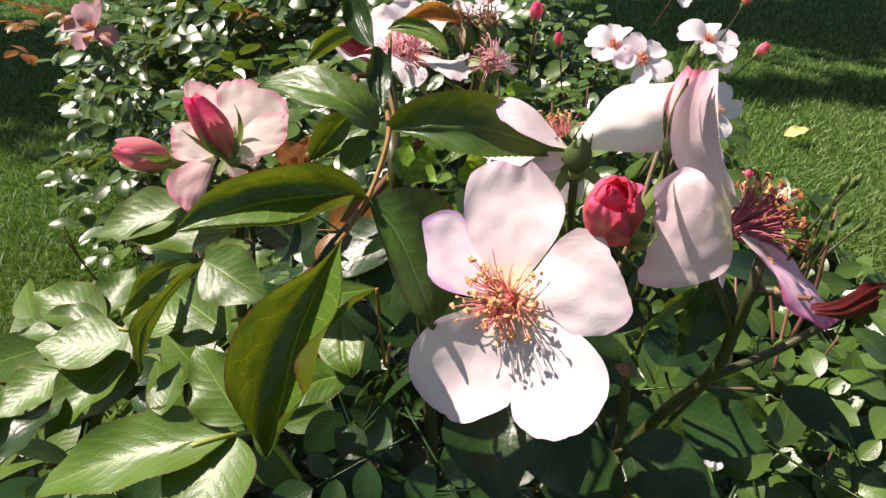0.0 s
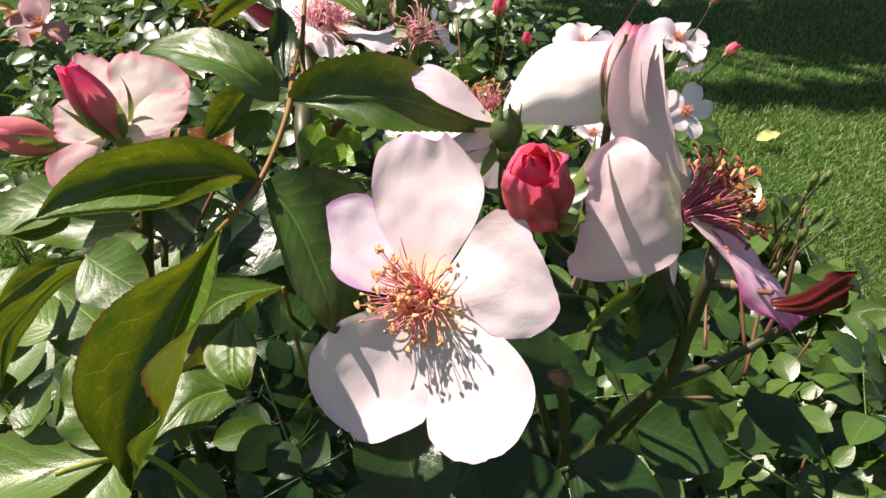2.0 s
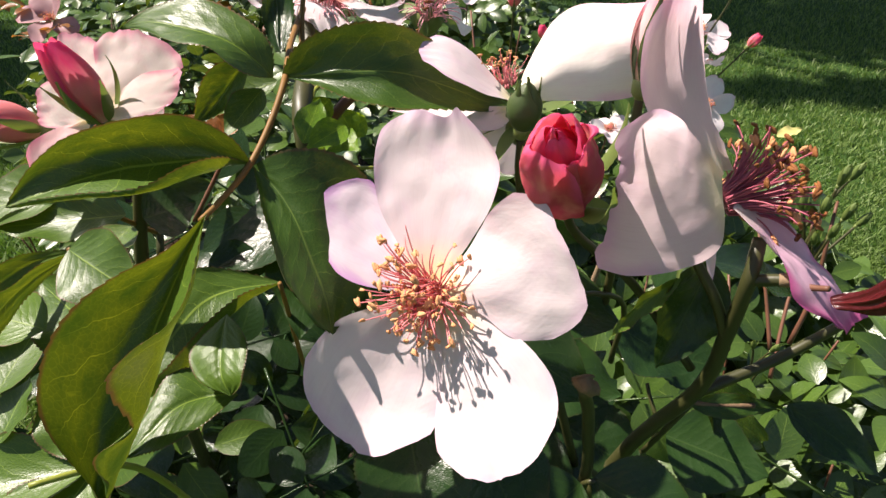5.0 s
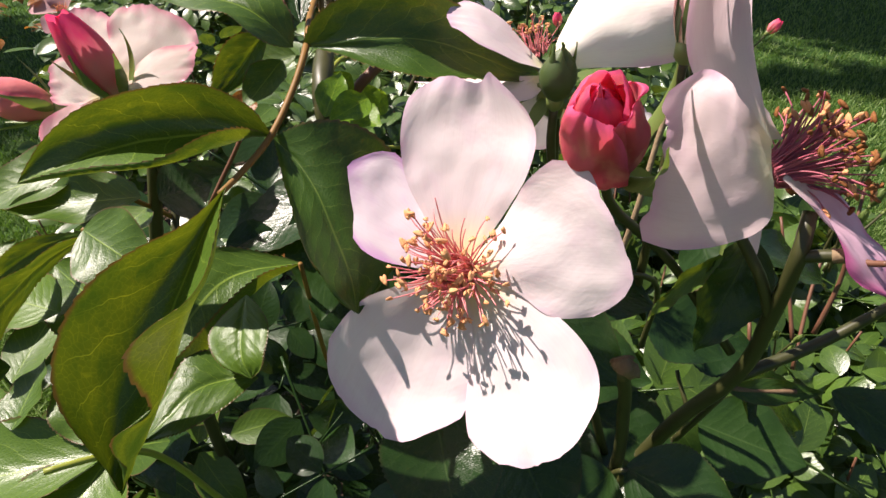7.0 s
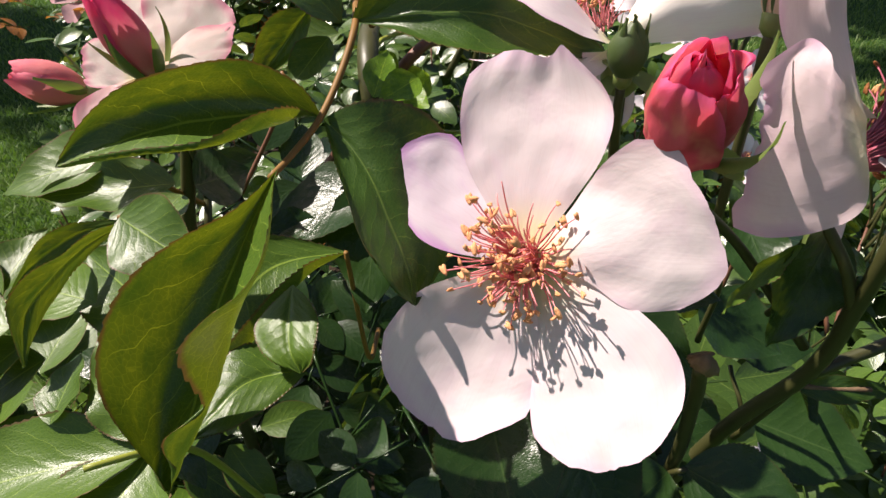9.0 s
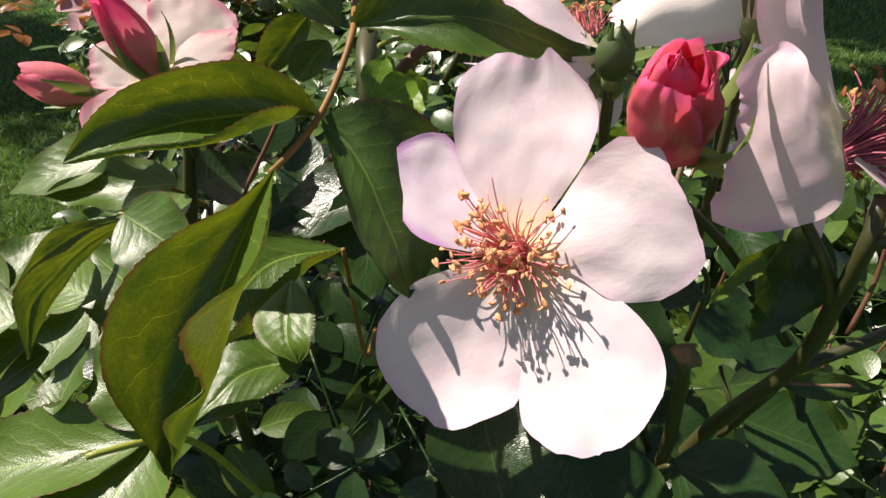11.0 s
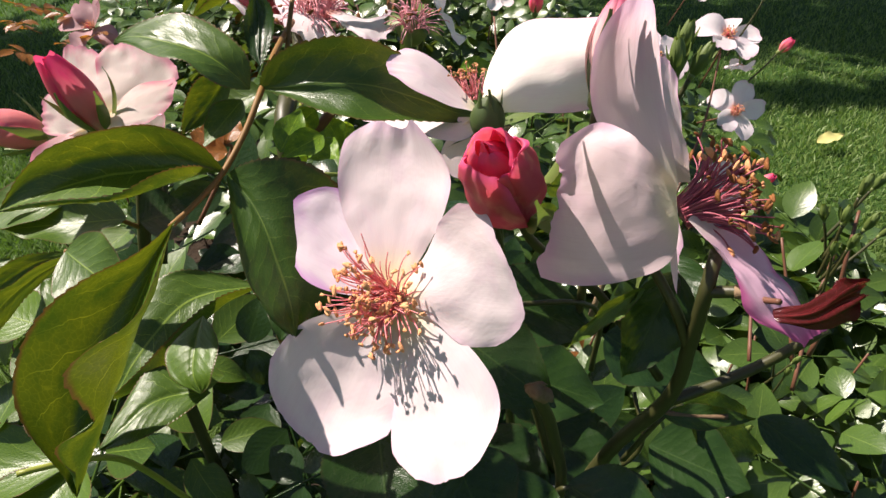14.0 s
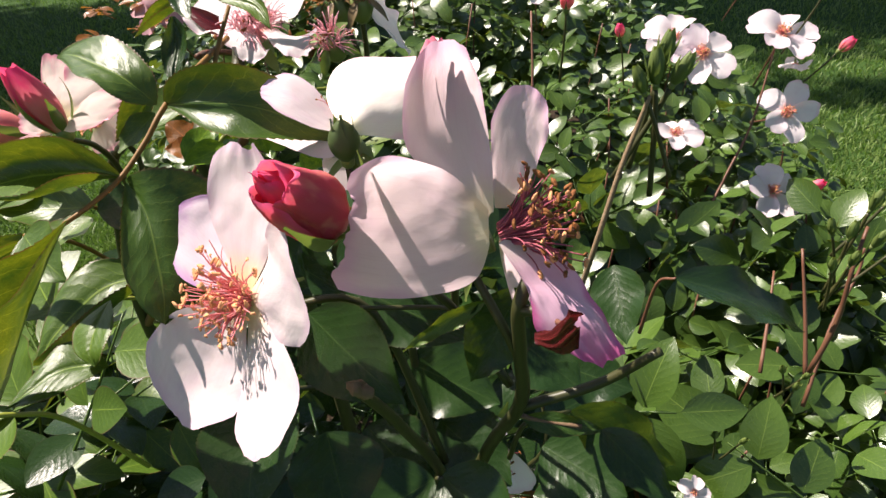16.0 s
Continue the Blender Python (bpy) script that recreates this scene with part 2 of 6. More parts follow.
DRY_LEAF = plain_material("pale_fallen_leaf", (0.45, 0.42, 0.12), (0.62, 0.58, 0.24), 60.0, 0.6, through=(0.5, 0.5, 0.1), share=0.2)
TURF = plain_material("mown_turf", (0.016, 0.045, 0.009), (0.046, 0.092, 0.019), 30.0, 0.9, 0.1, 1.0, 0.02)


# ---- building helpers ----
def thing(name, place, label, category, group="", kind=""):
    ob = new(name)
    ob.location = place
    ob.empty_display_size = 0.01
    return tagged(ob, label, category, group, kind)


def origin(ob):
    p = Vector((0, 0, 0))
    while ob:
        p = p + ob.location
        ob = ob.parent
    return p


def mesh_of(name, verts, faces, material, uvs=None, smooth=True):
    me = bpy.data.meshes.new(name)
    me.from_pydata([tuple(v) for v in verts], [], faces)
    me.materials.append(material)
    if smooth:
        me.polygons.foreach_set("use_smooth", [True] * len(me.polygons))
    if uvs is not None:
        layer = me.uv_layers.new(name="UVMap")
        idx = np.empty(len(me.loops), dtype=np.int32)
        me.loops.foreach_get("vertex_index", idx)
        layer.data.foreach_set("uv", np.asarray(uvs, dtype=np.float32)[idx].ravel())
    me.update()
    return me


def part(name, geometry, material, parent, label=""):
    """Links geometry (vertices, faces, uvs), given in the world, as one mesh object under parent."""
    verts, faces, uvs = geometry
    o = np.array(origin(parent)) if parent else np.zeros(3)
    ob = new(name, mesh_of(name, np.asarray(verts) - o, faces, material, uvs))
    ob.parent = parent
    return tagged(ob, label)


def grid_faces(nu, nv, start=0):
    return [(start + i * nv + j, start + i * nv + j + 1, start + (i + 1) * nv + j + 1, start + (i + 1) * nv + j)
            for i in range(nu - 1) for j in range(nv - 1)]


def unit(v):
    v = np.asarray(v, dtype=float)
    return v / max(np.linalg.norm(v), 1e-9)


def blade(base, tip, face, width, kind="leaf", bend=0.0, hook=0.0, left=15.0, right=15.0, vee=0.0, twist=0.0, ripple=0.0, waves=2.5,
          phase=0.0, notch=0.0, nu=30, nv=9, teeth=0.02, rough=0.0, slim=True):
    """A leaf or petal from base to tip whose upper side looks to face. bend arches its middle, hook lifts its tip (shares of its length);
    left and right roll its two halves up (degrees), vee folds it at the midrib, ripple waves its edges."""
    base, tip = np.asarray(base, float), np.asarray(tip, float)
    length = np.linalg.norm(tip - base)
    ax = (tip - base) / length
    nrm = unit(np.asarray(face, float) - ax * np.dot(face, ax))
    side = np.cross(nrm, ax)
    us = np.linspace(0, 1, nu)
    vs = np.linspace(-1, 1, nv)
    if kind == "leaf" and teeth and nv > 8:
        vs = np.concatenate([[-1, -0.95], vs[1:-1], [0.95, 1]])
        nv = len(vs)
    verts, uvs = [], []
    for i, u in enumerate(us):
        if kind == "leaf":
            hw = 0.49 * width * (math.sin(math.pi * u ** 0.80) ** 0.85 * (1 - 0.30 * u ** 2) if slim else 1.02 * math.sin(math.pi * u ** 0.86) ** 0.70 * (1 - 0.12 * u ** 3))
            hw = max(hw, 0.0005)
        else:
            g = math.sin(math.pi / 2 * min(u / 0.68, 1.0)) ** 0.9
            hw = 0.5 * width * (0.13 + 0.87 * g) * (1 - (0.22 * ((u - 0.72) / 0.28) ** 2 if u > 0.72 else 0.0))
        ang = radians(twist) * (u - 0.3)
        s = side * math.cos(ang) + nrm * math.sin(ang)
        n = nrm * math.cos(ang) - side * math.sin(ang)
        c = base + ax * length * u + nrm * length * (bend * 4 * u * (1 - u) + hook * u ** 3)
        for j, v in enumerate(vs):
            d = abs(v)
            w = hw
            if kind == "leaf" and d > 0.99 and 0.06 < u < 0.96:
                w = hw * (1 + teeth * (1 if i % 2 else -0.6))
            phi = radians(left if v < 0 else right)
            phi = phi if abs(phi) > 1e-3 else 1e-3
            lat = w * math.sin(phi * d) / phi
            lift = w * (1 - math.cos(phi * d)) / phi
            t = radians(vee)
            lat, lift = lat * math.cos(t) - lift * math.sin(t), lat * math.sin(t) + lift * math.cos(t)
            p = c + s * lat * (1 if v >= 0 else -1) + n * lift
            if ripple:
                p = p + n * (ripple * length * d * d * math.sin(waves * 2 * math.pi * u + phase + (1.7 if v < 0 else 0)) * min(1, 3 * u))
            if kind == "petal":
                back = 0.20 * d ** 2.4 - 0.09 * d + notch * math.exp(-(v / 0.16) ** 2) + 0.03 * noise.noise(Vector((v * 2.2, phase * 3.1, 4.0)))
                p = p - ax * length * back * u ** 4
                p = p + n * length * (0.010 * math.sin(6.5 * v + 2.3 * phase) + 0.006 * math.sin(13 * v + phase)) * u ** 2
                p = p + n * length * 0.05 * notch * 6 * math.exp(-(v / 0.22) ** 2) * u ** 5
            if rough:
                k = noise.noise(Vector(p * 55) + Vector((phase, 0, 0)))
                p = p + n * rough * k * (0.3 + d) * min(1, 3 * u)
            verts.append(p)
            uvs.append((u, 0.5 + 0.5 * v))
    return verts, grid_faces(nu, nv), uvs


def through_points(stations, points, samples):
    """A smooth curve (natural cubic spline) through points at the given stations, read at samples."""
    x, y = np.asarray(stations, float), np.asarray(points, float)
    n = len(x)
    h = np.diff(x)
    a, b = np.eye(n), np.zeros(y.shape)
    for i in range(1, n - 1):
        a[i, i - 1:i + 2] = h[i - 1], 2 * (h[i - 1] + h[i]), h[i]
        b[i] = 6 * ((y[i + 1] - y[i]) / h[i] - (y[i] - y[i - 1]) / h[i - 1])
    m = np.linalg.solve(a, b.reshape(n, -1)).reshape(y.shape)
    out = []
    for s in samples:
        i = min(max(int(np.searchsorted(x, s)) - 1, 0), n - 2)
        p, q = (x[i + 1] - s) / h[i], (s - x[i]) / h[i]
        out.append(p * y[i] + q * y[i + 1] + h[i] ** 2 / 6 * ((p ** 3 - p) * m[i] + (q ** 3 - q) * m[i + 1]))
    return np.array(out)


def loft(curves, stations=None, nu=40, nv=25, teeth=0.0, count=24, lobes=(0.0, 0.0), rough=0.0, fold=0.0, seed=0.0, frill=0.0, round_off=0.0, pleat=0.0):
    """A leaf or petal stretched over curves that run from its base to its tip: one edge, midrib, (a fold,) the other edge.
    stations say where across it they lie; teeth saws its edges, lobes lengthens its tip on both sides of the middle, fold sinks the midrib, round_off rounds the corners of the tip."""
    stations = stations or list(np.linspace(-1, 1, len(curves)))
    us = np.linspace(0, 1, nu)
    vs = np.linspace(-1, 1, nv)
    if teeth:
        vs = np.concatenate([[-1, -0.955], vs[1:-1], [0.955, 1]])
    nv = len(vs)
    grid = np.empty((nu, nv, 3))
    for j, v in enumerate(vs):
        reach = us * (1 - round_off * abs(v) ** 5)
        rows = np.array([through_points(np.linspace(0, 1, len(c)), c, reach) for c in curves])
        if len(curves) == 3:
            a, b, c = stations
            grid[:, j] = (rows[0] * (v - b) * (v - c) / ((a - b) * (a - c)) + rows[1] * (v - a) * (v - c) / ((b - a) * (b - c))
                          + rows[2] * (v - a) * (v - b) / ((c - a) * (c - b)))
        else:
            grid[:, j] = through_points(stations, rows, [v])[0]
    du, dv = np.gradient(grid, axis=0), np.gradient(grid, axis=1)
    nrm = np.cross(du, dv)
    nrm /= np.maximum(np.linalg.norm(nrm, axis=2, keepdims=True), 1e-12)
    along = du / np.maximum(np.linalg.norm(du, axis=2, keepdims=True), 1e-12)
    size = float(np.linalg.norm(grid[-1, nv // 2] - grid[0, nv // 2]))
    flat = grid.copy()
    for i, u in enumerate(us):
        for j, v in enumerate(vs):
            p = grid[i, j]
            if rough:
                k = noise.noise(Vector(flat[i, j] * 60) + Vector((seed, 0, 0))) + 0.4 * noise.noise(Vector(flat[i, j] * 150) + Vector((seed, 3, 0)))
                p = p + nrm[i, j] * rough * k * min(1, 4 * u)
            if pleat:
                p = p + nrm[i, j] * pleat * math.sin(11 * v + 4 * u + seed) * min(1, 1.5 * u)
            if fold:
                p = p - nrm[i, j] * fold * math.exp(-(v / 0.10) ** 2) * min(1, 4 * u) * min(1, 4 * (1 - u))
            if lobes[0] or lobes[1]:
                p = p + along[i, j] * size * (lobes[0] if v < 0 else lobes[1]) * math.sin(math.pi * min(1, abs(v))) ** 2 * u ** 5
            if frill:
                p = p + along[i, j] * frill * (noise.noise(Vector((v * 3.1, seed, 2))) + 0.5 * noise.noise(Vector((v * 8, seed, 5)))) * u ** 6
                p = p + nrm[i, j] * frill * noise.noise(Vector((u * 3, v * 3.5, seed + 9))) * max(abs(v) ** 4, u ** 5) * min(1, 3 * u)
            if teeth and abs(v) > 0.99 and 0.05 < u < 0.985:
                out = unit(flat[i, j] - flat[i, 1 if v < 0 else nv - 2])
                saw = (u * count) % 1.0
                p = p + (out + 0.8 * along[i, j]) * teeth * (saw - 0.35)
            flat[i, j] = p
    uvs = [(u, 0.5 + 0.5 * v) for u in us for v in vs]
    return list(flat.reshape(-1, 3)), grid_faces(nu, nv), uvs


def loft_petal(parent, curves, material, label="", **shape):
    shape.setdefault("round_off", 0.16)
    return part("petal", loft(curves, nu=shape.pop("nu", 32), nv=shape.pop("nv", 27), **shape), material, parent, label)


def loft_leaflet(leaf, curves, material, label="", **shape):
    shape.setdefault("count", 30)
    shape.setdefault("teeth", 0.0008)
    shape.setdefault("frill", 0.0011)
    shape.setdefault("rough", 0.0008)
    shape.setdefault("fold", 0.0009)
    return part("leaflet", loft(curves, nu=4 * shape["count"], nv=21, **shape), material, leaf, label)


def spline(points, steps=6):
    pts = [np.asarray(p, float) for p in points]
    pts = [2 * pts[0] - pts[1]] + pts + [2 * pts[-1] - pts[-2]]
    out = []
    for i in range(1, len(pts) - 2):
        a, b, c, d = pts[i - 1:i + 3]
        for k in range(steps):
            t = k / steps
            out.append(0.5 * (2 * b + (c - a) * t + (2 * a - 5 * b + 4 * c - d) * t * t + (3 * b - a - 3 * c + d) * t ** 3))
    out.append(pts[-2])
    return out


def tube(points, r0, r1, sides=8, steps=6, bumpy=0.0, flare=0.0):
    pts = spline(points, steps)
    verts, uvs = [], []
    m = len(pts)
    prev = None
    for i, p in enumerate(pts):
        d = unit(pts[min(i + 1, m - 1)] - pts[max(i - 1, 0)])
        x = np.cross(d, (0.31, 0.2, 0.93)) if prev is None else prev - d * np.dot(prev, d)
        x = unit(x)
        prev = x
        y = np.cross(d, x)
        f = i / (m - 1)
        r = r0 + (r1 - r0) * f + flare * (math.exp(-(1 - f) * 9) + math.exp(-f * 9))
        for j in range(sides):
            a = 2 * math.pi * j / sides
            rr = r * (1 + bumpy * noise.noise(Vector(p * 120) + Vector((a, 0, i))))
            verts.append(p + x * rr * math.cos(a) + y * rr * math.sin(a))
            uvs.append((f, j / sides))
    faces = [(i * sides + j, i * sides + (j + 1) % sides, (i + 1) * sides + (j + 1) % sides, (i + 1) * sides + j)
             for i in range(m - 1) for j in range(sides)]
    faces.append(tuple(range(sides - 1, -1, -1)))
    faces.append(tuple((m - 1) * sides + j for j in range(sides)))
    return verts, faces, uvs


def joined(*pieces):
    verts, faces, uvs = [], [], []
    for v, f, t in pieces:
        k = len(verts)
        verts += list(v)
        faces += [tuple(i + k for i in q) for q in f]
        uvs += list(t)
    return verts, faces, uvs


def turned(place, axis, profile, sides=14, lumps=0.0, ridges=0):
    """A body turned round an axis: profile of (height, radius)."""
    ax = unit(axis)
    x = unit(np.cross(ax, (0.3, 0.9, 0.2)))
    y = np.cross(ax, x)
    verts, uvs = [], []
    for h, r in profile:
        for j in range(sides):
            a = 2 * math.pi * j / sides
            rr = r * (1 + lumps * noise.noise(Vector((math.cos(a) * 2, math.sin(a) * 2, h * 300))) + (0.06 * math.cos(ridges * a) if ridges else 0))
            verts.append(np.asarray(place, float) + ax * h + (x * math.cos(a) + y * math.sin(a)) * rr)
            uvs.append((h * 20, j / sides))
    m = len(profile)
    faces = [(i * sides + j, i * sides + (j + 1) % sides, (i + 1) * sides + (j + 1) % sides, (i + 1) * sides + j)
             for i in range(m - 1) for j in range(sides)]
    faces += [tuple(range(sides - 1, -1, -1)), tuple((m - 1) * sides + j for j in range(sides))]
    return verts, faces, uvs


def frame_of(axis):
    ax = unit(axis)
    x = unit(np.cross(ax, (0.21, 0.87, 0.43)))
    return ax, x, np.cross(ax, x)


# ---- stamens, shared by all open flowers ----
rng = random.Random(7)


def filament_path(length, spread, curl, steps):
    """A filament in its own space: out along x, up along z."""
    pts = []
    for k in range(steps + 1):
        f = k / steps
        a = spread * (0.35 + 0.65 * f) + curl * f * f
        prev = pts[-1] if pts else np.array([0.0, 0.0, 0.0])
        pts.append(prev + (np.array([math.sin(a), 0.12 * math.sin(5 * f + spread * 9), math.cos(a)]) * length / steps if k else 0))
    return pts


def filament_set(name, material, count, lo, hi, low_spread, high_spread, curl):
    made = []
    for k in range(count):
        spread = radians(low_spread + (high_spread - low_spread) * k / (count - 1))
        path = filament_path(rng.uniform(lo, hi), spread, rng.uniform(-curl, curl), 5 if curl < 2 else 9)
        verts, faces, uvs = tube(path, 0.00027, 0.00016, 5, 2)
        made.append((mesh_of(name, verts, faces, material, uvs), path[-1], unit(path[-1] - path[-2])))
    return made


def anther_mesh(material, size):
    v1, f1, t1 = turned((0, -0.2 * size, 0), (0.15, 1, 0.1), [(-1.5 * size, 0.1 * size), (-1.0 * size, 0.42 * size), (0, 0.5 * size),
                        (0.9 * size, 0.44 * size), (1.5 * size, 0.12 * size)], 7, 0.3)
    v2, f2, t2 = turned((0.5 * size, -0.1 * size, 0.05 * size), (-0.2, 1, 0.05), [(-1.3 * size, 0.1 * size), (-0.8 * size, 0.36 * size), (0.1 * size, 0.45 * size),
                        (0.9 * size, 0.34 * size), (1.3 * size, 0.1 * size)], 7, 0.3)
    v, f, t = joined((v1, f1, t1), (v2, f2, t2))
    return mesh_of("anther", v, f, material, t)


FRESH = filament_set("filament", FILAMENT, 26, 0.0085, 0.0190, 4, 80, 0.7)
OLDER = filament_set("filament", FILAMENT_DARK, 16, 0.013, 0.020, 4, 66, 0.7)
DRIED = filament_set("filament", FILAMENT_DRY, 16, 0.009, 0.015, 15, 70, 4.2)
BROWNED = filament_set("filament", FILAMENT_BROWN, 12, 0.008, 0.013, 15, 75, 4.2)
ANTHERS = [anther_mesh(ANTHER, s) for s in (0.00075, 0.00095, 0.0011)]
ANTHERS_BROWN = [anther_mesh(ANTHER_BROWN, s) for s in (0.0008, 0.0010)]


def stamens(parent, centre, axis, kinds, anthers, count, ring=0.0032, drop=0.0, scale=1.0):
    ax, x, y = frame_of(axis)
    local = Vector(np.asarray(centre) - np.array(origin(parent)))
    for k in range(count):
        a = rng.uniform(0, 2 * math.pi)
        mesh, end, way = kinds[rng.randrange(len(kinds))]
        r = x * math.cos(a) + y * math.sin(a)
        rot = Matrix((r, np.cross(ax, r), ax)).transposed().to_4x4()
        st = new("stamen", mesh)
        st.parent = parent
        st.matrix_basis = Matrix.Translation(local + Vector(r * ring * rng.uniform(0.5, 1.1))) @ rot @ Matrix.Scale(scale * rng.uniform(0.85, 1.12), 4)
        if rng.random() < drop:
            continue
        an = new("anther", anthers[rng.randrange(len(anthers))])
        an.parent = st
        an.matrix_basis = Matrix.Translation(Vector(end)) @ Euler((rng.uniform(-0.9, 0.9), rng.uniform(-0.9, 0.9), rng.uniform(0, 6.28))).to_matrix().to_4x4()


def pistil(parent, centre, axis, height=0.0045, radius=0.0028, material=None):
    prof = [(0, radius * 1.1), (height * 0.5, radius), (height * 0.85, radius * 0.95), (height, radius * 0.5), (height * 0.9, radius * 0.15)]
    part("pistil", turned(centre, axis, prof, 12, 0.5, 6), material or PISTIL, parent)


def calyx(parent, centre, axis, size=0.0055, sepal_length=0.016, spread=112.0, count=5, turn=0.0):
    """The green cup behind a flower, with its sepals."""
    ax, x, y = frame_of(axis)
    c = np.asarray(centre, float)
    part("receptacle", turned(c - ax * size * 2.1, ax, [(0, size * 0.35), (size * 0.5, size * 0.85), (size * 1.2, size), (size * 1.8, size * 0.7), (size * 2.2, size * 0.75)], 12, 0.1), HIP, parent)
    for k in range(count):
        a = turn + 2 * math.pi * k / count
        r = x * math.cos(a) + y * math.sin(a)
        s = radians(spread + rng.uniform(-12, 12))
        way = ax * math.cos(s) + r * math.sin(s)
        b = c + r * size * 0.5 - ax * size * 0.5
        part("sepal", blade(b, b + way * sepal_length, ax * math.sin(s) - r * math.cos(s), sepal_length * 0.36, "leaf", 0.06, 0.1, 20, 20, 0, 20, nu=10, nv=5, teeth=0), SEPAL, parent)


def stalk(parent, points, r0, r1, material=None, name="stalk", bumpy=0.06):
    return part(name, tube(points, r0, r1, 8, 6, bumpy), material or CANE, parent)


def petal(parent, base, tip, face, width, material, label="", **shape):
    return part("petal", blade(base, tip, face, width, "petal", nu=20, nv=17, **shape), material, parent, label)


def compound_leaf(bush, points, r0, r1, label, stalk_material):
    """The stalk of a leaf, which carries its leaflets."""
    ob = part("leaf", tube(points, r0, r1, 7, 6, 0.05), stalk_material, bush, label)
    return ob


def leaflet(leaf, base, tip, face, width, material=None, label="", **shape):
    shape.setdefault("vee", rng.uniform(1, 8))
    shape.setdefault("ripple", rng.uniform(0.012, 0.03))
    shape.setdefault("phase", rng.uniform(0, 6))
    return part("leaflet", blade(base, tip, face, width, "leaf", **shape), material or LEAF, leaf, label)


def bud(name, base, tip, width, label, group, material, open_share=0.15, sepals=5, sepal_length=0.02, sepal_spread=20.0, turn=0.0, stalk_points=None, whorls=6, sepal_material=None, top=0.80, low=0.10):
    """A rose bud: petals wound round each other, sepals, cup and stalk."""
    base, tip = np.asarray(base, float), np.asarray(tip, float)
    ob = thing(name, base, label, "rose bud", group)
    length = np.linalg.norm(tip - base)
    ax, x, y = frame_of(tip - base)
    for k in range(whorls):
        start = turn + k * 2.399
        inner = 1.0 - 0.07 * k
        close = top if k < 3 else top + 0.06
        nu, nv = 12, 13
        verts, uvs = [], []
        for i in range(nu):
            u = i / (nu - 1)
            for j in range(nv):
                f = j / (nv - 1) * 2 - 1
                a = start + f * 1.5
                body = math.sin(math.pi * min(0.97, low + close * u)) ** 0.75
                lip = open_share * max(0.0, (u - 0.72) / 0.28) ** 2 * (1.0 if k < 3 else 0.4) * (0.7 + 0.3 * math.sin(3 * a))
                r = 0.5 * width * (body * (inner + 0.035 * f) + lip + 0.05 * open_share / 0.14 * u ** 4 * math.sin(3 * a + 2.1 * k))
                h = length * (u * (1.0 - 0.015 * k) * (1 - 0.16 * abs(f) ** 2.5 * u + 0.02 * u ** 3 * math.sin(5 * a + k)) - 0.3 * lip * width / length)
                verts.append(base + ax * h + (x * math.cos(a) + y * math.sin(a)) * r)
                uvs.append((u, 0.5 + 0.5 * f))
        part("petal", (verts, grid_faces(nu, nv), uvs), material, ob)
    s = width * 0.22
    part("receptacle", turned(base - ax * s * 1.6, ax, [(0, s * 0.45), (s * 0.6, s * 0.95), (s * 1.3, s * 1.05), (s * 2.0, s * 1.15)], 12, 0.1), HIP, ob)
    for k in range(sepals):
        a = turn + 2 * math.pi * k / sepals
        r = x * math.cos(a) + y * math.sin(a)
        q = radians(sepal_spread * rng.uniform(0.7, 1.45))
        b = base + r * width * 0.20
        way = ax * math.cos(q) + r * math.sin(q)
        part("sepal", blade(b, b + way * sepal_length, r * math.cos(q) - ax * math.sin(q), sepal_length * 0.26, "leaf", 0.10, -0.12 if k % 2 else 0.12, -35, -35, 0, 15, nu=12, nv=7, teeth=0.03),
             sepal_material or SEPAL, ob)
    if stalk_points:
        stalk(ob, [base - ax * s * 1.4] + list(stalk_points), 0.0013, 0.0016)
    return ob


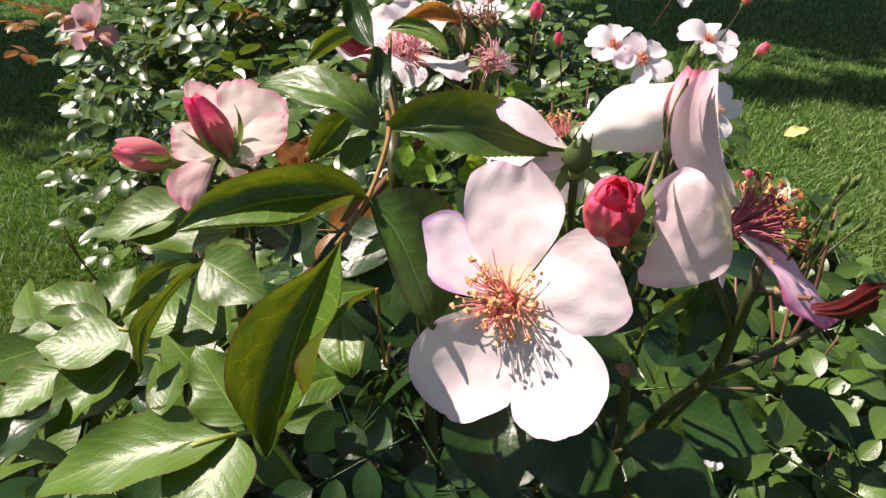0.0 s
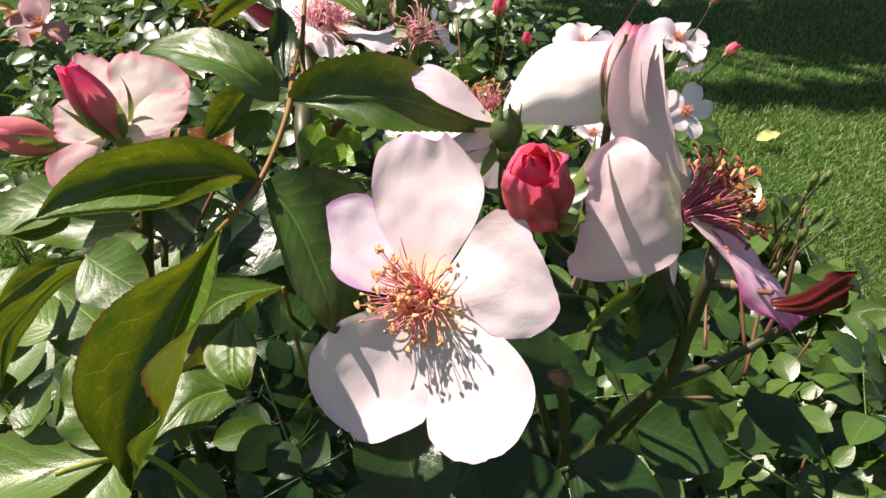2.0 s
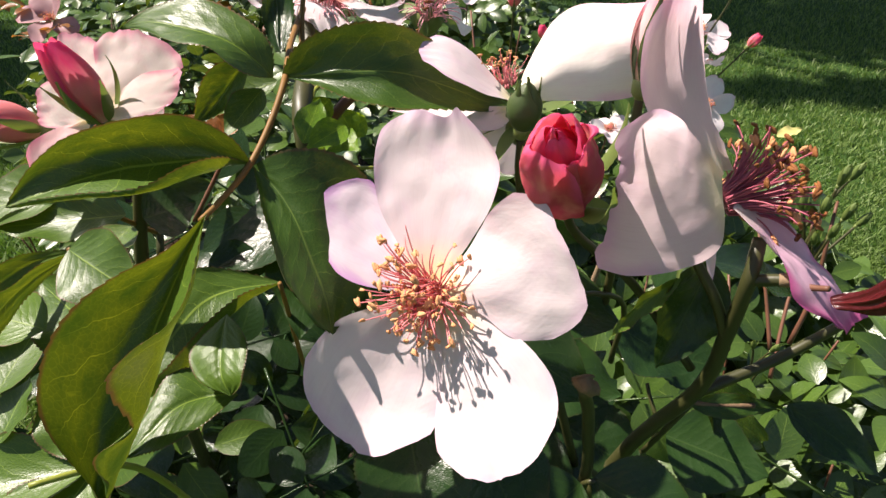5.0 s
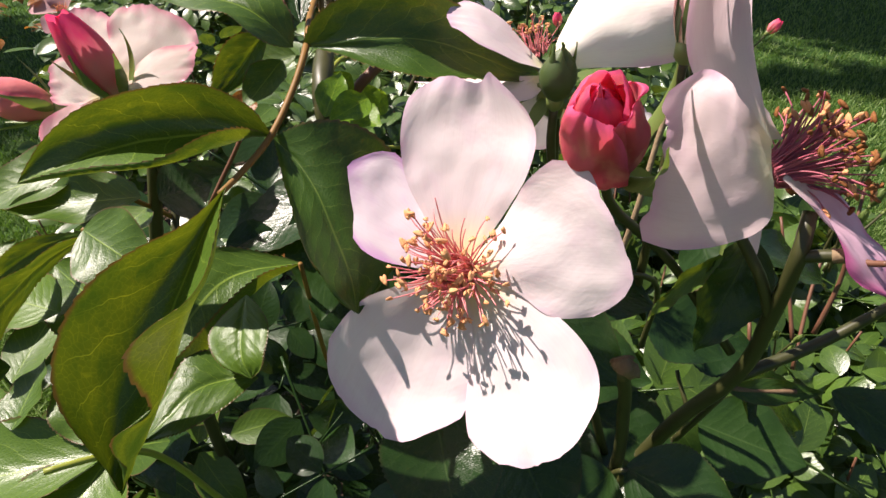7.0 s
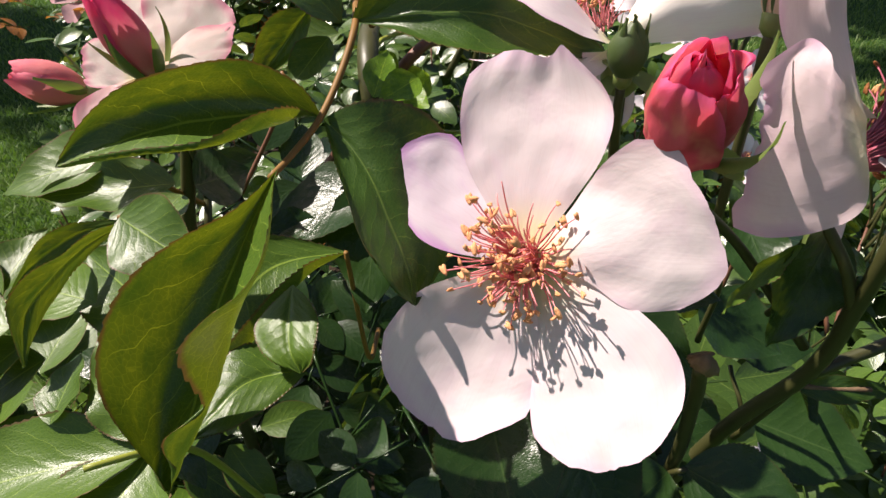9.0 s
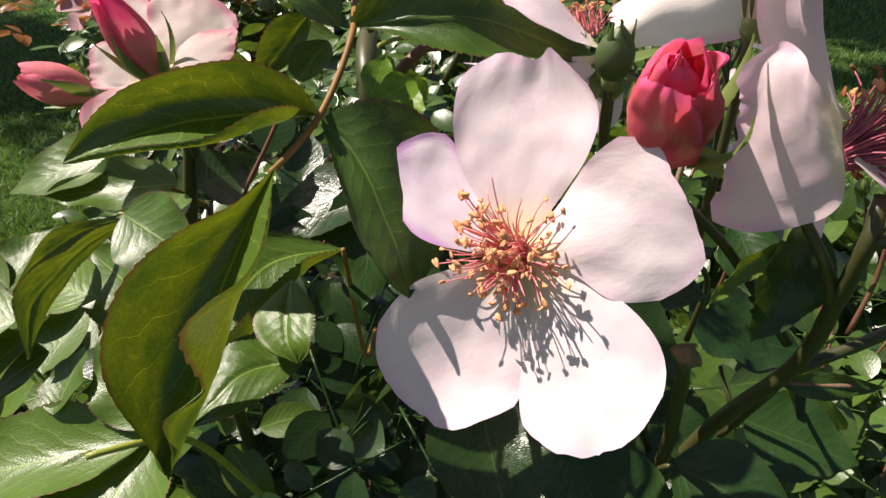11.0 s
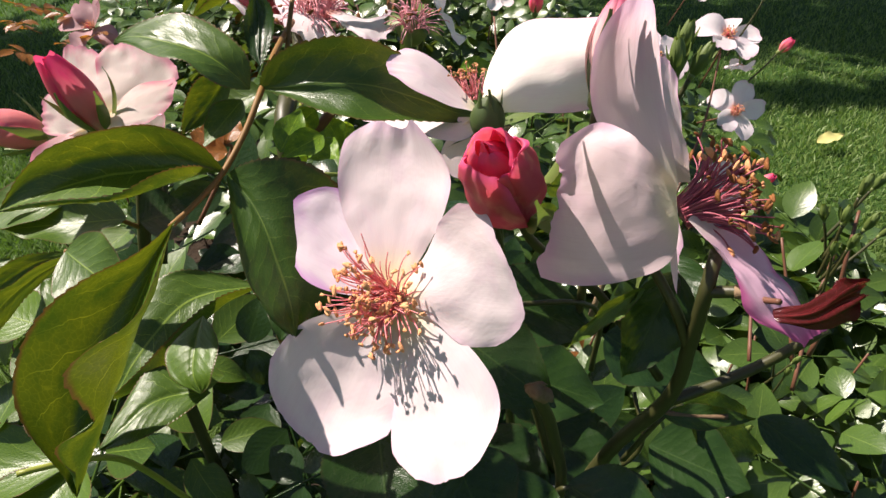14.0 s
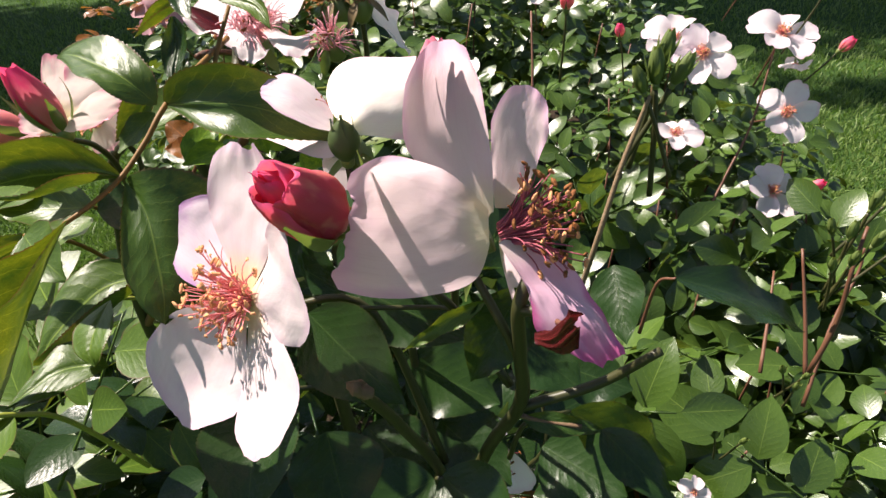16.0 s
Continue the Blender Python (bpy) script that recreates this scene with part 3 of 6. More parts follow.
def ruffled_bud(base, tip, width, label, group, material, stalk_points, sepal_tips):
    """A plump bud about to open: dented outer petals closed over a rolled middle, some rims turned out."""
    base, tip = np.asarray(base, float), np.asarray(tip, float)
    ob = thing("rose_bud", base, label, "rose bud", group)
    length = np.linalg.norm(tip - base)
    ax, x, y = frame_of(tip - base)
    steps = [0, 0.12, 0.30, 0.52, 0.74, 0.88, 1.0]
    turn_out = (0.10, 0.42, 0.06, 0.34, 0.12)
    for k in range(9):
        verts, uvs = [], []
        nu, nv = 30, 27
        outer = k < 5
        shrink = 1 - 0.045 * k if outer else 0.74 - 0.15 * (k - 5)
        for i in range(nu):
            u = i / (nu - 1)
            r0 = float(np.interp(u, steps, [0.44, 0.80, 1.0, 1.0, 0.86, 0.70, 0.52]))
            h0 = float(np.interp(u, steps, [0, 0.10, 0.27, 0.51, 0.77, 0.91, 1.0]))
            for j in range(nv):
                f = j / (nv - 1) * 2 - 1
                a = 0.9 + 2.3 * k + f * (1.30 if outer else 2.2)
                q = max(0.0, (u - 0.74) / 0.26)
                spot = Vector((math.cos(a) * 1.7, math.sin(a) * 1.7, 2.6 * u + 1.3 * k))
                dent = 0.15 * noise.noise(spot) + 0.06 * noise.noise(spot * 2.7)
                lip = turn_out[k] * (0.6 + 0.8 * noise.noise(Vector((2.2 * f, k, 4)))) * q * q if outer else -0.16 * q
                r = 0.5 * width * (r0 * shrink * (1 + 0.05 * f + dent) + lip)
                rim = 0.05 * math.sin(2.6 * f + 1.7 * k) + 0.05 * noise.noise(Vector((3.1 * f, 2 * k, 7)))
                h = length * (h0 * (1.0 if outer else 0.98 + 0.03 * (k - 5)) * (1 - 0.20 * abs(f) ** 3 * u) + rim * u ** 3 - (0.30 * turn_out[k] * q ** 3 if outer else 0))
                verts.append(base + ax * h + (x * math.cos(a) + y * math.sin(a)) * max(r, 0.0004))
                uvs.append((u, 0.5 + 0.5 * f))
        part("petal", (verts, grid_faces(nu, nv), uvs), material, ob)
    s = width * 0.20
    part("receptacle", turned(base - ax * s * 1.6, ax, [(0, s * 0.45), (s * 0.6, s * 0.95), (s * 1.3, s * 1.05), (s * 2.0, s * 1.15)], 12, 0.1), HIP, ob)
    for k, end in enumerate(sepal_tips):
        end = np.asarray(end, float)
        out = end - base - ax * float(np.dot(end - base, ax))
        root = base + unit(out) * width * 0.22
        face = unit(out) + np.array((0, -0.6, 0.3))
        part("sepal", blade(root, end, face, 0.0065 if k != 2 else 0.0050, "leaf", 0.08, -0.06, 40, 35, 0, 20, nu=26, nv=9, teeth=0.05), SEPAL, ob, "pale leafy sepal")
    stalk(ob, [base - ax * s * 1.4] + list(stalk_points), 0.0013, 0.0016)
    return ob


# ---- ground ----
def lawn():
    size = 300.0
    n = 60
    xs = np.concatenate([-np.geomspace(size, 5, 12), np.linspace(-4.5, 4.5, n), np.geomspace(5, size, 12)])
    ys = np.concatenate([-np.geomspace(size, 2, 12), np.linspace(-1.5, 6.5, n), np.geomspace(7, size, 12)])
    verts = [(x, y, 0.012 * noise.noise(Vector((x * 1.3, y * 1.3, 0))) - 0.012) for y in ys for x in xs]
    ob = new("ground", mesh_of("ground", verts, grid_faces(len(ys), len(xs)), TURF))
    tagged(ob, "mown green lawn in sun and tree shade", "lawn", "", "structure")


def in_bed(x, y):
    return bed_left(y) + 0.12 < x < bed_right(y) - 0.12 and 0.15 < y < 2.3


def bed_left(y):
    return float(np.interp(y, [0.2, 0.4, 0.6, 0.9, 1.2, 1.5, 1.9, 2.3], [-0.15, -0.17, -0.25, -0.42, -0.68, -0.93, -1.0, -0.8]))


def bed_right(y):
    return float(np.interp(y, [0.2, 0.4, 0.6, 0.9, 1.2, 1.5, 1.9, 2.3], [0.25, 0.55, 0.78, 0.80, 0.68, 0.58, 0.45, 0.2]))


def grass():
    """Short mown blades, joined into one sheet of turf round the rose bed."""
    r = np.random.RandomState(3)
    count = 290000
    y = 0.75 / np.maximum(1e-3, 1 - r.rand(count) * 0.86)
    x = (r.rand(count) * 2 - 1) * (0.85 * y + 0.35) * (1 + 0.6 * r.rand(count) ** 5)
    keep = np.array([not in_bed(a, b) for a, b in zip(x, y)])
    x, y = x[keep], y[keep]
    m = len(x)
    tall = (0.008 + 0.015 * r.rand(m)) * (0.9 + 0.15 * y)
    wide = (0.0010 + 0.0010 * r.rand(m)) * (0.8 + 0.25 * y)
    turn = r.rand(m) * 6.283
    lean = r.normal(0, 0.6, (m, 2)) * tall[:, None]
    z = np.full(m, -0.012)
    dx, dy = np.cos(turn) * wide, np.sin(turn) * wide
    v = np.empty((m, 5, 3))
    v[:, 0] = np.stack([x - dx, y - dy, z], 1)
    v[:, 1] = np.stack([x + dx, y + dy, z], 1)
    v[:, 2] = np.stack([x + dx * 0.8 + lean[:, 0] * 0.35, y + dy * 0.8 + lean[:, 1] * 0.35, z + tall * 0.6], 1)
    v[:, 3] = np.stack([x - dx * 0.8 + lean[:, 0] * 0.35, y - dy * 0.8 + lean[:, 1] * 0.35, z + tall * 0.6], 1)
    v[:, 4] = np.stack([x + lean[:, 0], y + lean[:, 1], z + tall], 1)
    k = np.arange(m) * 5
    quads = np.stack([k, k + 1, k + 2, k + 3], 1)
    tris = np.stack([k + 3, k + 2, k + 4], 1)
    me = bpy.data.meshes.new("grass")
    me.vertices.add(m * 5)
    me.vertices.foreach_set("co", v.ravel())
    loops = np.concatenate([quads.ravel(), tris.ravel()]).astype(np.int32)
    me.loops.add(len(loops))
    me.loops.foreach_set("vertex_index", loops)
    me.polygons.add(2 * m)
    starts = np.concatenate([np.arange(m) * 4, m * 4 + np.arange(m) * 3]).astype(np.int32)
    me.polygons.foreach_set("loop_start", starts)
    me.materials.append(GRASS)
    me.update(calc_edges=True)
    tagged(new("grass", me), "short mown grass blades of a green lawn", "grass", "", "stuff")


def soil():
    verts = []
    ys = np.linspace(0.1, 2.3, 24)
    for y in ys:
        a, b = bed_left(y) + 0.05, bed_right(y) - 0.05
        for k in range(16):
            x = a + (b - a) * k / 15
            verts.append((x, y, 0.008 + 0.012 * noise.noise(Vector((x * 9, y * 9, 1)))))
    tagged(new("soil", mesh_of("soil", verts, grid_faces(24, 16), SOIL)), "dark bare soil of the rose bed", "soil", "", "structure")


def shade_tree():
    """A broad garden tree beyond the lawn, whose crown throws the shade on it."""
    ob = thing("tree", (-5.0, 7.8, 0), "large leafy garden tree shading the lawn", "tree")
    trunk = [(-5.0, 7.8, -0.1), (-4.95, 7.7, 1.6), (-4.8, 7.5, 3.2), (-4.6, 7.2, 4.6), (-4.5, 7.0, 6.4)]
    part("trunk", tube(trunk, 0.28, 0.10, 12, 5, 0.12), BARK, ob)
    r = np.random.RandomState(5)
    # middle of each clump's shade on the lawn, height of the clump, its half sizes, its leaves
    shades = [((-2.0, 2.8), 6.0, (0.75, 0.55, 0.4), 2800), ((-2.9, 3.1), 6.2, (0.8, 0.55, 0.4), 2400), ((-1.0, 3.2), 6.2, (0.8, 0.5, 0.4), 1200), ((0.3, 3.5), 6.3, (0.8, 0.6, 0.4), 1200),
              ((1.9, 3.75), 6.1, (1.0, 0.42, 0.3), 1700), ((1.9, 2.6), 6.0, (0.9, 0.14, 0.15), 560), ((2.45, 3.2), 6.1, (0.6, 0.32, 0.3), 620), ((3.0, 4.3), 6.4, (1.0, 0.6, 0.4), 1400), ((0.6, 4.9), 7.0, (1.6, 0.9, 0.6), 2200)]
    clumps = [((x + SUN.x / SUN.z * h, y + SUN.y / SUN.z * h, h), size, count) for (x, y), h, size, count in shades]
    verts, faces = [], []
    for c, size, count in clumps:
        part("limb", tube([(-4.8, 7.5, 3.2), ((c[0] - 4.8) / 2, (c[1] + 7.5) / 2, 4.9), c], 0.09, 0.02, 7, 5, 0.1), BARK, ob)
        pts = r.normal(0, 0.55, (count, 3)) * np.array(size) + np.array(c)
        for p in pts:
            d = unit(r.normal(0, 1, 3))
            e = unit(np.cross(d, r.normal(0, 1, 3)))
            k = len(verts)
            s = 0.07 + 0.05 * r.rand()
            verts += [p - d * s, p + e * s * 0.45, p + d * s, p - e * s * 0.45]
            faces.append((k, k + 1, k + 2, k + 3))
    crown = part("crown", (verts, faces, None), TREE_LEAF, ob)
    tagged(crown, "", "", "", "stuff")


lawn()
soil()
grass()
shade_tree()
fallen = thing("fallen_leaf", (1.21, 2.07, 0.03), "pale yellow fallen tree leaf lying on the lawn", "leaf")
part("blade", blade((1.165, 2.055, 0.030), (1.262, 2.085, 0.040), (-0.1, -0.35, 0.93), 0.05, "leaf", 0.08, 0.05, 25, 25, ripple=0.04, teeth=0.02), DRY_LEAF, fallen)


# ---- the near rose bush ----
bush = thing("rose_bush", (0.06, 0.32, 0.0), "rose bush with glossy dark green leaves and pruned green canes", "rose bush")

# canes
stalk(bush, [(0.05, 0.30, -0.01), (0.058, 0.27, 0.30), (0.076, 0.232, 0.58), (0.0965, 0.2110, 0.7000), (0.1120, 0.1965, 0.7530), (0.1120, 0.1895, 0.7840), (0.1110, 0.1855, 0.8070), (0.1140, 0.1915, 0.8165)], 0.0034, 0.0020, CANE, "cane", 0.1)
stalk(bush, [(0.1118, 0.1965, 0.7520), (0.1387, 0.2010, 0.7632), (0.157, 0.199, 0.783)], 0.0021, 0.0016, CANE, "cane", 0.1)
stalk(bush, [(0.1110, 0.1857, 0.8065), (0.1160, 0.1832, 0.8085), (0.1205, 0.1810, 0.8100)], 0.0018, 0.0017, CANE, "cane", 0.1)
stalk(bush, [(0.1175, 0.1825, 0.8090), (0.1210, 0.1808, 0.8102)], 0.0020, 0.0019, CUT, "cut_end", 0.3)
stalk(bush, [(0.078, 0.235, 0.585), (0.082, 0.205, 0.690), (0.072, 0.180, 0.755), (0.0645, 0.1665, 0.785)], 0.0026, 0.0018, CANE, "cane", 0.1)
stalk(bush, [(0.0674, 0.1674, 0.7833), (0.0640, 0.1655, 0.7875), (0.0633, 0.1666, 0.7893)], 0.0021, 0.0030, CUT, "cut_end", 0.5)
stalk(bush, [(0.05, 0.31, -0.01), (0.00, 0.33, 0.4), (-0.012, 0.30, 0.70), (-0.0197, 0.2480, 0.8175), (-0.0246, 0.2961, 0.8345), (-0.0270, 0.3125, 0.8492)], 0.0055, 0.0026, CANE, "cane", 0.1)
stalk(bush, [(0.04, 0.32, -0.01), (-0.10, 0.33, 0.35), (-0.12, 0.30, 0.66), (-0.108, 0.300, 0.775), (-0.094, 0.300, 0.800)], 0.005, 0.0022, CANE, "cane", 0.1)
stalk(bush, [(-0.118, 0.298, 0.68), (-0.06, 0.28, 0.76), (-0.0114, 0.2810, 0.8207), (0.0024, 0.2959, 0.8240)], 0.0026, 0.0018, CANE_BROWN, "cane", 0.1)

# the large leaf that hangs towards the path, five leaflets
leaf = compound_leaf(bush, [(-0.0257, 0.2993, 0.8526), (-0.0244, 0.2651, 0.8496), (-0.021, 0.235, 0.847), (-0.0235, 0.222, 0.839), (-0.028, 0.209, 0.831), (-0.033, 0.197, 0.827), (-0.037, 0.188, 0.825)], 0.0012, 0.0008,
                     "large compound leaf with reddish leaflet edges and orange stalk", RACHIS)
loft_leaflet(leaf, ([(-0.0351, 0.1887, 0.8269), (-0.0435, 0.1792, 0.8221), (-0.0554, 0.1717, 0.8185), (-0.0664, 0.1639, 0.8109), (-0.0713, 0.1550, 0.7978), (-0.0680, 0.1491, 0.7833), (-0.0632, 0.1466, 0.7721), (-0.0612, 0.1453, 0.7647)],
    [(-0.0351, 0.1887, 0.8269), (-0.0411, 0.1832, 0.8171), (-0.0469, 0.1775, 0.8071), (-0.0519, 0.1715, 0.7963), (-0.0551, 0.1642, 0.7856), (-0.0583, 0.1558, 0.7750), (-0.0603, 0.1504, 0.7686), (-0.0612, 0.1453, 0.7647)],
    [(-0.0351, 0.1887, 0.8269), (-0.0353, 0.1788, 0.8228), (-0.0349, 0.1697, 0.8182), (-0.0373, 0.1621, 0.8123), (-0.0397, 0.1558, 0.8066), (-0.0429, 0.1490, 0.7983), (-0.0487, 0.1457, 0.7863), (-0.0612, 0.1453, 0.7647)],
    [(-0.0351, 0.1887, 0.8269), (-0.0346, 0.1819, 0.8258), (-0.0324, 0.1657, 0.8230), (-0.0367, 0.1522, 0.8174), (-0.0438, 0.1390, 0.8158), (-0.0438, 0.1419, 0.7985), (-0.0491, 0.1351, 0.7975), (-0.0527, 0.1400, 0.7816)]), LEAF, stations=(-1, 0, 0.5, 1), seed=1.0)
loft_leaflet(leaf, ([(-0.0281, 0.2113, 0.8299), (-0.0322, 0.2085, 0.8402), (-0.0402, 0.2078, 0.8451), (-0.0479, 0.2073, 0.8465), (-0.0608, 0.2072, 0.8450), (-0.0787, 0.2096, 0.8386), (-0.0921, 0.2098, 0.8287), (-0.1009, 0.2074, 0.8182)],
    [(-0.0281, 0.2113, 0.8299), (-0.0375, 0.2123, 0.8319), (-0.0476, 0.2137, 0.8307), (-0.0586, 0.2129, 0.8301), (-0.0697, 0.2116, 0.8287), (-0.0808, 0.2095, 0.8259), (-0.0909, 0.2079, 0.8222), (-0.1009, 0.2074, 0.8182)],
    [(-0.0281, 0.2113, 0.8299), (-0.0333, 0.2073, 0.8313), (-0.0404, 0.2019, 0.8308), (-0.0483, 0.1975, 0.8299), (-0.0567, 0.1957, 0.8295), (-0.0711, 0.1984, 0.8268), (-0.0849, 0.2024, 0.8227), (-0.1009, 0.2074, 0.8182)],
    [(-0.0281, 0.2113, 0.8299), (-0.0322, 0.2051, 0.8351), (-0.0357, 0.1985, 0.8381), (-0.0432, 0.1947, 0.8364), (-0.0535, 0.1929, 0.8322), (-0.0696, 0.1962, 0.8290), (-0.0859, 0.2020, 0.8240), (-0.1009, 0.2074, 0.8182)]), LEAF, stations=(-1, 0, 0.5, 1), seed=2.0)
loft_leaflet(leaf, ([(-0.0278, 0.2112, 0.8296), (-0.0249, 0.2022, 0.8251), (-0.0198, 0.1895, 0.8184), (-0.0148, 0.1810, 0.8108), (-0.0092, 0.1763, 0.8018), (-0.0036, 0.1770, 0.7953)],
    [(-0.0278, 0.2112, 0.8296), (-0.0199, 0.2051, 0.8238), (-0.0132, 0.1970, 0.8167), (-0.0087, 0.1895, 0.8088), (-0.0051, 0.1829, 0.8024), (-0.0036, 0.1770, 0.7953)],
    [(-0.0278, 0.2112, 0.8296), (-0.0168, 0.2121, 0.8342), (-0.0028, 0.2184, 0.8285), (0.0073, 0.2197, 0.8120), (0.0075, 0.2050, 0.7971), (-0.0036, 0.1770, 0.7953)]), LEAF_MID, seed=3.0)
loft_leaflet(leaf, ([(-0.0252, 0.2370, 0.8466), (-0.0250, 0.2402, 0.8552), (-0.0310, 0.2444, 0.8613), (-0.0398, 0.2496, 0.8652), (-0.0518, 0.2543, 0.8664), (-0.0642, 0.2560, 0.8630), (-0.0754, 0.2558, 0.8567)],
    [(-0.0252, 0.2370, 0.8466), (-0.0294, 0.2354, 0.8531), (-0.0368, 0.2365, 0.8581), (-0.0460, 0.2397, 0.8607), (-0.0565, 0.2452, 0.8615), (-0.0664, 0.2507, 0.8603), (-0.0754, 0.2558, 0.8567)],
    [(-0.0252, 0.2370, 0.8466), (-0.0304, 0.2298, 0.8501), (-0.0356, 0.2263, 0.8555), (-0.0404, 0.2273, 0.8586), (-0.0504, 0.2325, 0.8587), (-0.0646, 0.2458, 0.8584), (-0.0754, 0.2558, 0.8567)]), LEAF, seed=4.0)
loft_leaflet(leaf, ([(-0.0224, 0.2371, 0.8470), (-0.0160, 0.2330, 0.8574), (-0.0032, 0.2318, 0.8634), (0.0106, 0.2321, 0.8646), (0.0235, 0.2361, 0.8584), (0.0383, 0.2382, 0.8477), (0.0490, 0.2368, 0.8369)],
    [(-0.0224, 0.2371, 0.8470), (-0.0115, 0.2323, 0.8492), (0.0014, 0.2295, 0.8510), (0.0146, 0.2298, 0.8502), (0.0271, 0.2324, 0.8456), (0.0389, 0.2346, 0.8403), (0.0490, 0.2368, 0.8369)],
    [(-0.0224, 0.2371, 0.8470), (-0.0126, 0.2288, 0.8475), (0.0001, 0.2212, 0.8456), (0.0122, 0.2185, 0.8438), (0.0252, 0.2225, 0.8415), (0.0380, 0.2289, 0.8389), (0.0490, 0.2368, 0.8369)]), LEAF_MID, seed=5.0)

# leaves below and beside it
leaf = compound_leaf(bush, [(-0.030, 0.275, 0.70), (-0.030, 0.245, 0.712), (-0.0279, 0.2176, 0.7829)], 0.0012, 0.0008, "dark green compound leaf with a rolled yellow-green edge", RACHIS)
loft_leaflet(leaf, ([(-0.0282, 0.2219, 0.7801), (-0.0494, 0.2199, 0.7878), (-0.0620, 0.2116, 0.7878), (-0.0692, 0.1980, 0.7787), (-0.0664, 0.1793, 0.7665)],
    [(-0.0282, 0.2219, 0.7801), (-0.0454, 0.2126, 0.7833), (-0.0542, 0.2014, 0.7816), (-0.0607, 0.1901, 0.7756), (-0.0664, 0.1793, 0.7665)],
    [(-0.0282, 0.2219, 0.7801), (-0.0384, 0.2066, 0.7817), (-0.0476, 0.1941, 0.7764), (-0.0541, 0.1835, 0.7715), (-0.0656, 0.1785, 0.7670)],
    [(-0.0282, 0.2219, 0.7801), (-0.0375, 0.2055, 0.7871), (-0.0469, 0.1929, 0.7835), (-0.0540, 0.1834, 0.7785), (-0.0638, 0.1773, 0.7701)]), LEAF, stations=(-1, 0, 0.5, 1), seed=6.0)
loft_leaflet(leaf, ([(-0.0393, 0.1966, 0.7867), (-0.0460, 0.1884, 0.7836), (-0.0475, 0.1829, 0.7809), (-0.0430, 0.1765, 0.7782), (-0.0338, 0.1730, 0.7762)],
    [(-0.0393, 0.1966, 0.7867), (-0.0388, 0.1866, 0.7851), (-0.0378, 0.1792, 0.7821), (-0.0362, 0.1751, 0.7795), (-0.0338, 0.1730, 0.7762)],
    [(-0.0393, 0.1966, 0.7867), (-0.0310, 0.1852, 0.7872), (-0.0297, 0.1771, 0.7839), (-0.0305, 0.1733, 0.7801), (-0.0338, 0.1730, 0.7762)]), LEAF, seed=7.0)
loft_leaflet(leaf, ([(-0.0341, 0.1788, 0.7705), (-0.0445, 0.1853, 0.7735), (-0.0542, 0.1826, 0.7752), (-0.0582, 0.1711, 0.7726), (-0.0605, 0.1581, 0.7677)],
    [(-0.0341, 0.1788, 0.7705), (-0.0427, 0.1773, 0.7722), (-0.0497, 0.1717, 0.7732), (-0.0547, 0.1646, 0.7718), (-0.0605, 0.1581, 0.7677)],
    [(-0.0341, 0.1788, 0.7705), (-0.0393, 0.1695, 0.7712), (-0.0460, 0.1627, 0.7703), (-0.0524, 0.1586, 0.7698), (-0.0605, 0.1581, 0.7677)]), LEAF, seed=8.0)
loft_leaflet(leaf, ([(-0.0371, 0.2536, 0.8467), (-0.0495, 0.2567, 0.8442), (-0.0560, 0.2542, 0.8351), (-0.0583, 0.2506, 0.8244)],
    [(-0.0371, 0.2536, 0.8467), (-0.0440, 0.2569, 0.8391), (-0.0507, 0.2565, 0.8314), (-0.0583, 0.2506, 0.8244)],
    [(-0.0371, 0.2536, 0.8467), (-0.0383, 0.2545, 0.8409), (-0.0445, 0.2519, 0.8317), (-0.0583, 0.2506, 0.8244)]), LEAF, seed=36.0, count=18)
leaflet(leaf, (-0.0325, 0.2711, 0.8339), (-0.0610, 0.2630, 0.8237), (-0.2, -0.7, 0.65), 0.024, left=18, right=60, bend=0.04, nu=24)

leaf = compound_leaf(bush, [(-0.075, 0.215, 0.66), (-0.078, 0.190, 0.722), (-0.0841, 0.1753, 0.7413), (-0.0966, 0.1648, 0.7473)], 0.0013, 0.0010, "glossy compound leaf catching the sun", STALK_YELLOW)
leaflet(leaf, (-0.0848, 0.1755, 0.7417), (-0.1707, 0.1612, 0.7236), (-0.16, -0.25, 0.95), 0.037, left=30, right=22, bend=0.05, hook=-0.05, nu=64, nv=11, rough=0.0005)
leaflet(leaf, (-0.0841, 0.1750, 0.7409), (-0.0958, 0.1357, 0.7285), (-0.15, -0.24, 0.96), 0.044, left=18, right=24, bend=0.03, hook=-0.03, nu=64, nv=11, rough=0.0004)
leaflet(leaf, (-0.0802, 0.1781, 0.7455), (-0.1050, 0.2051, 0.7623), (-0.25, -0.55, 0.80), 0.031, left=18, right=18, bend=0.04, nu=64, rough=0.0004)
leaflet(leaf, (-0.1138, 0.1797, 0.7479), (-0.1115, 0.2014, 0.7567), (-0.4, -0.6, 0.7), 0.020, left=25, right=25, nu=24)

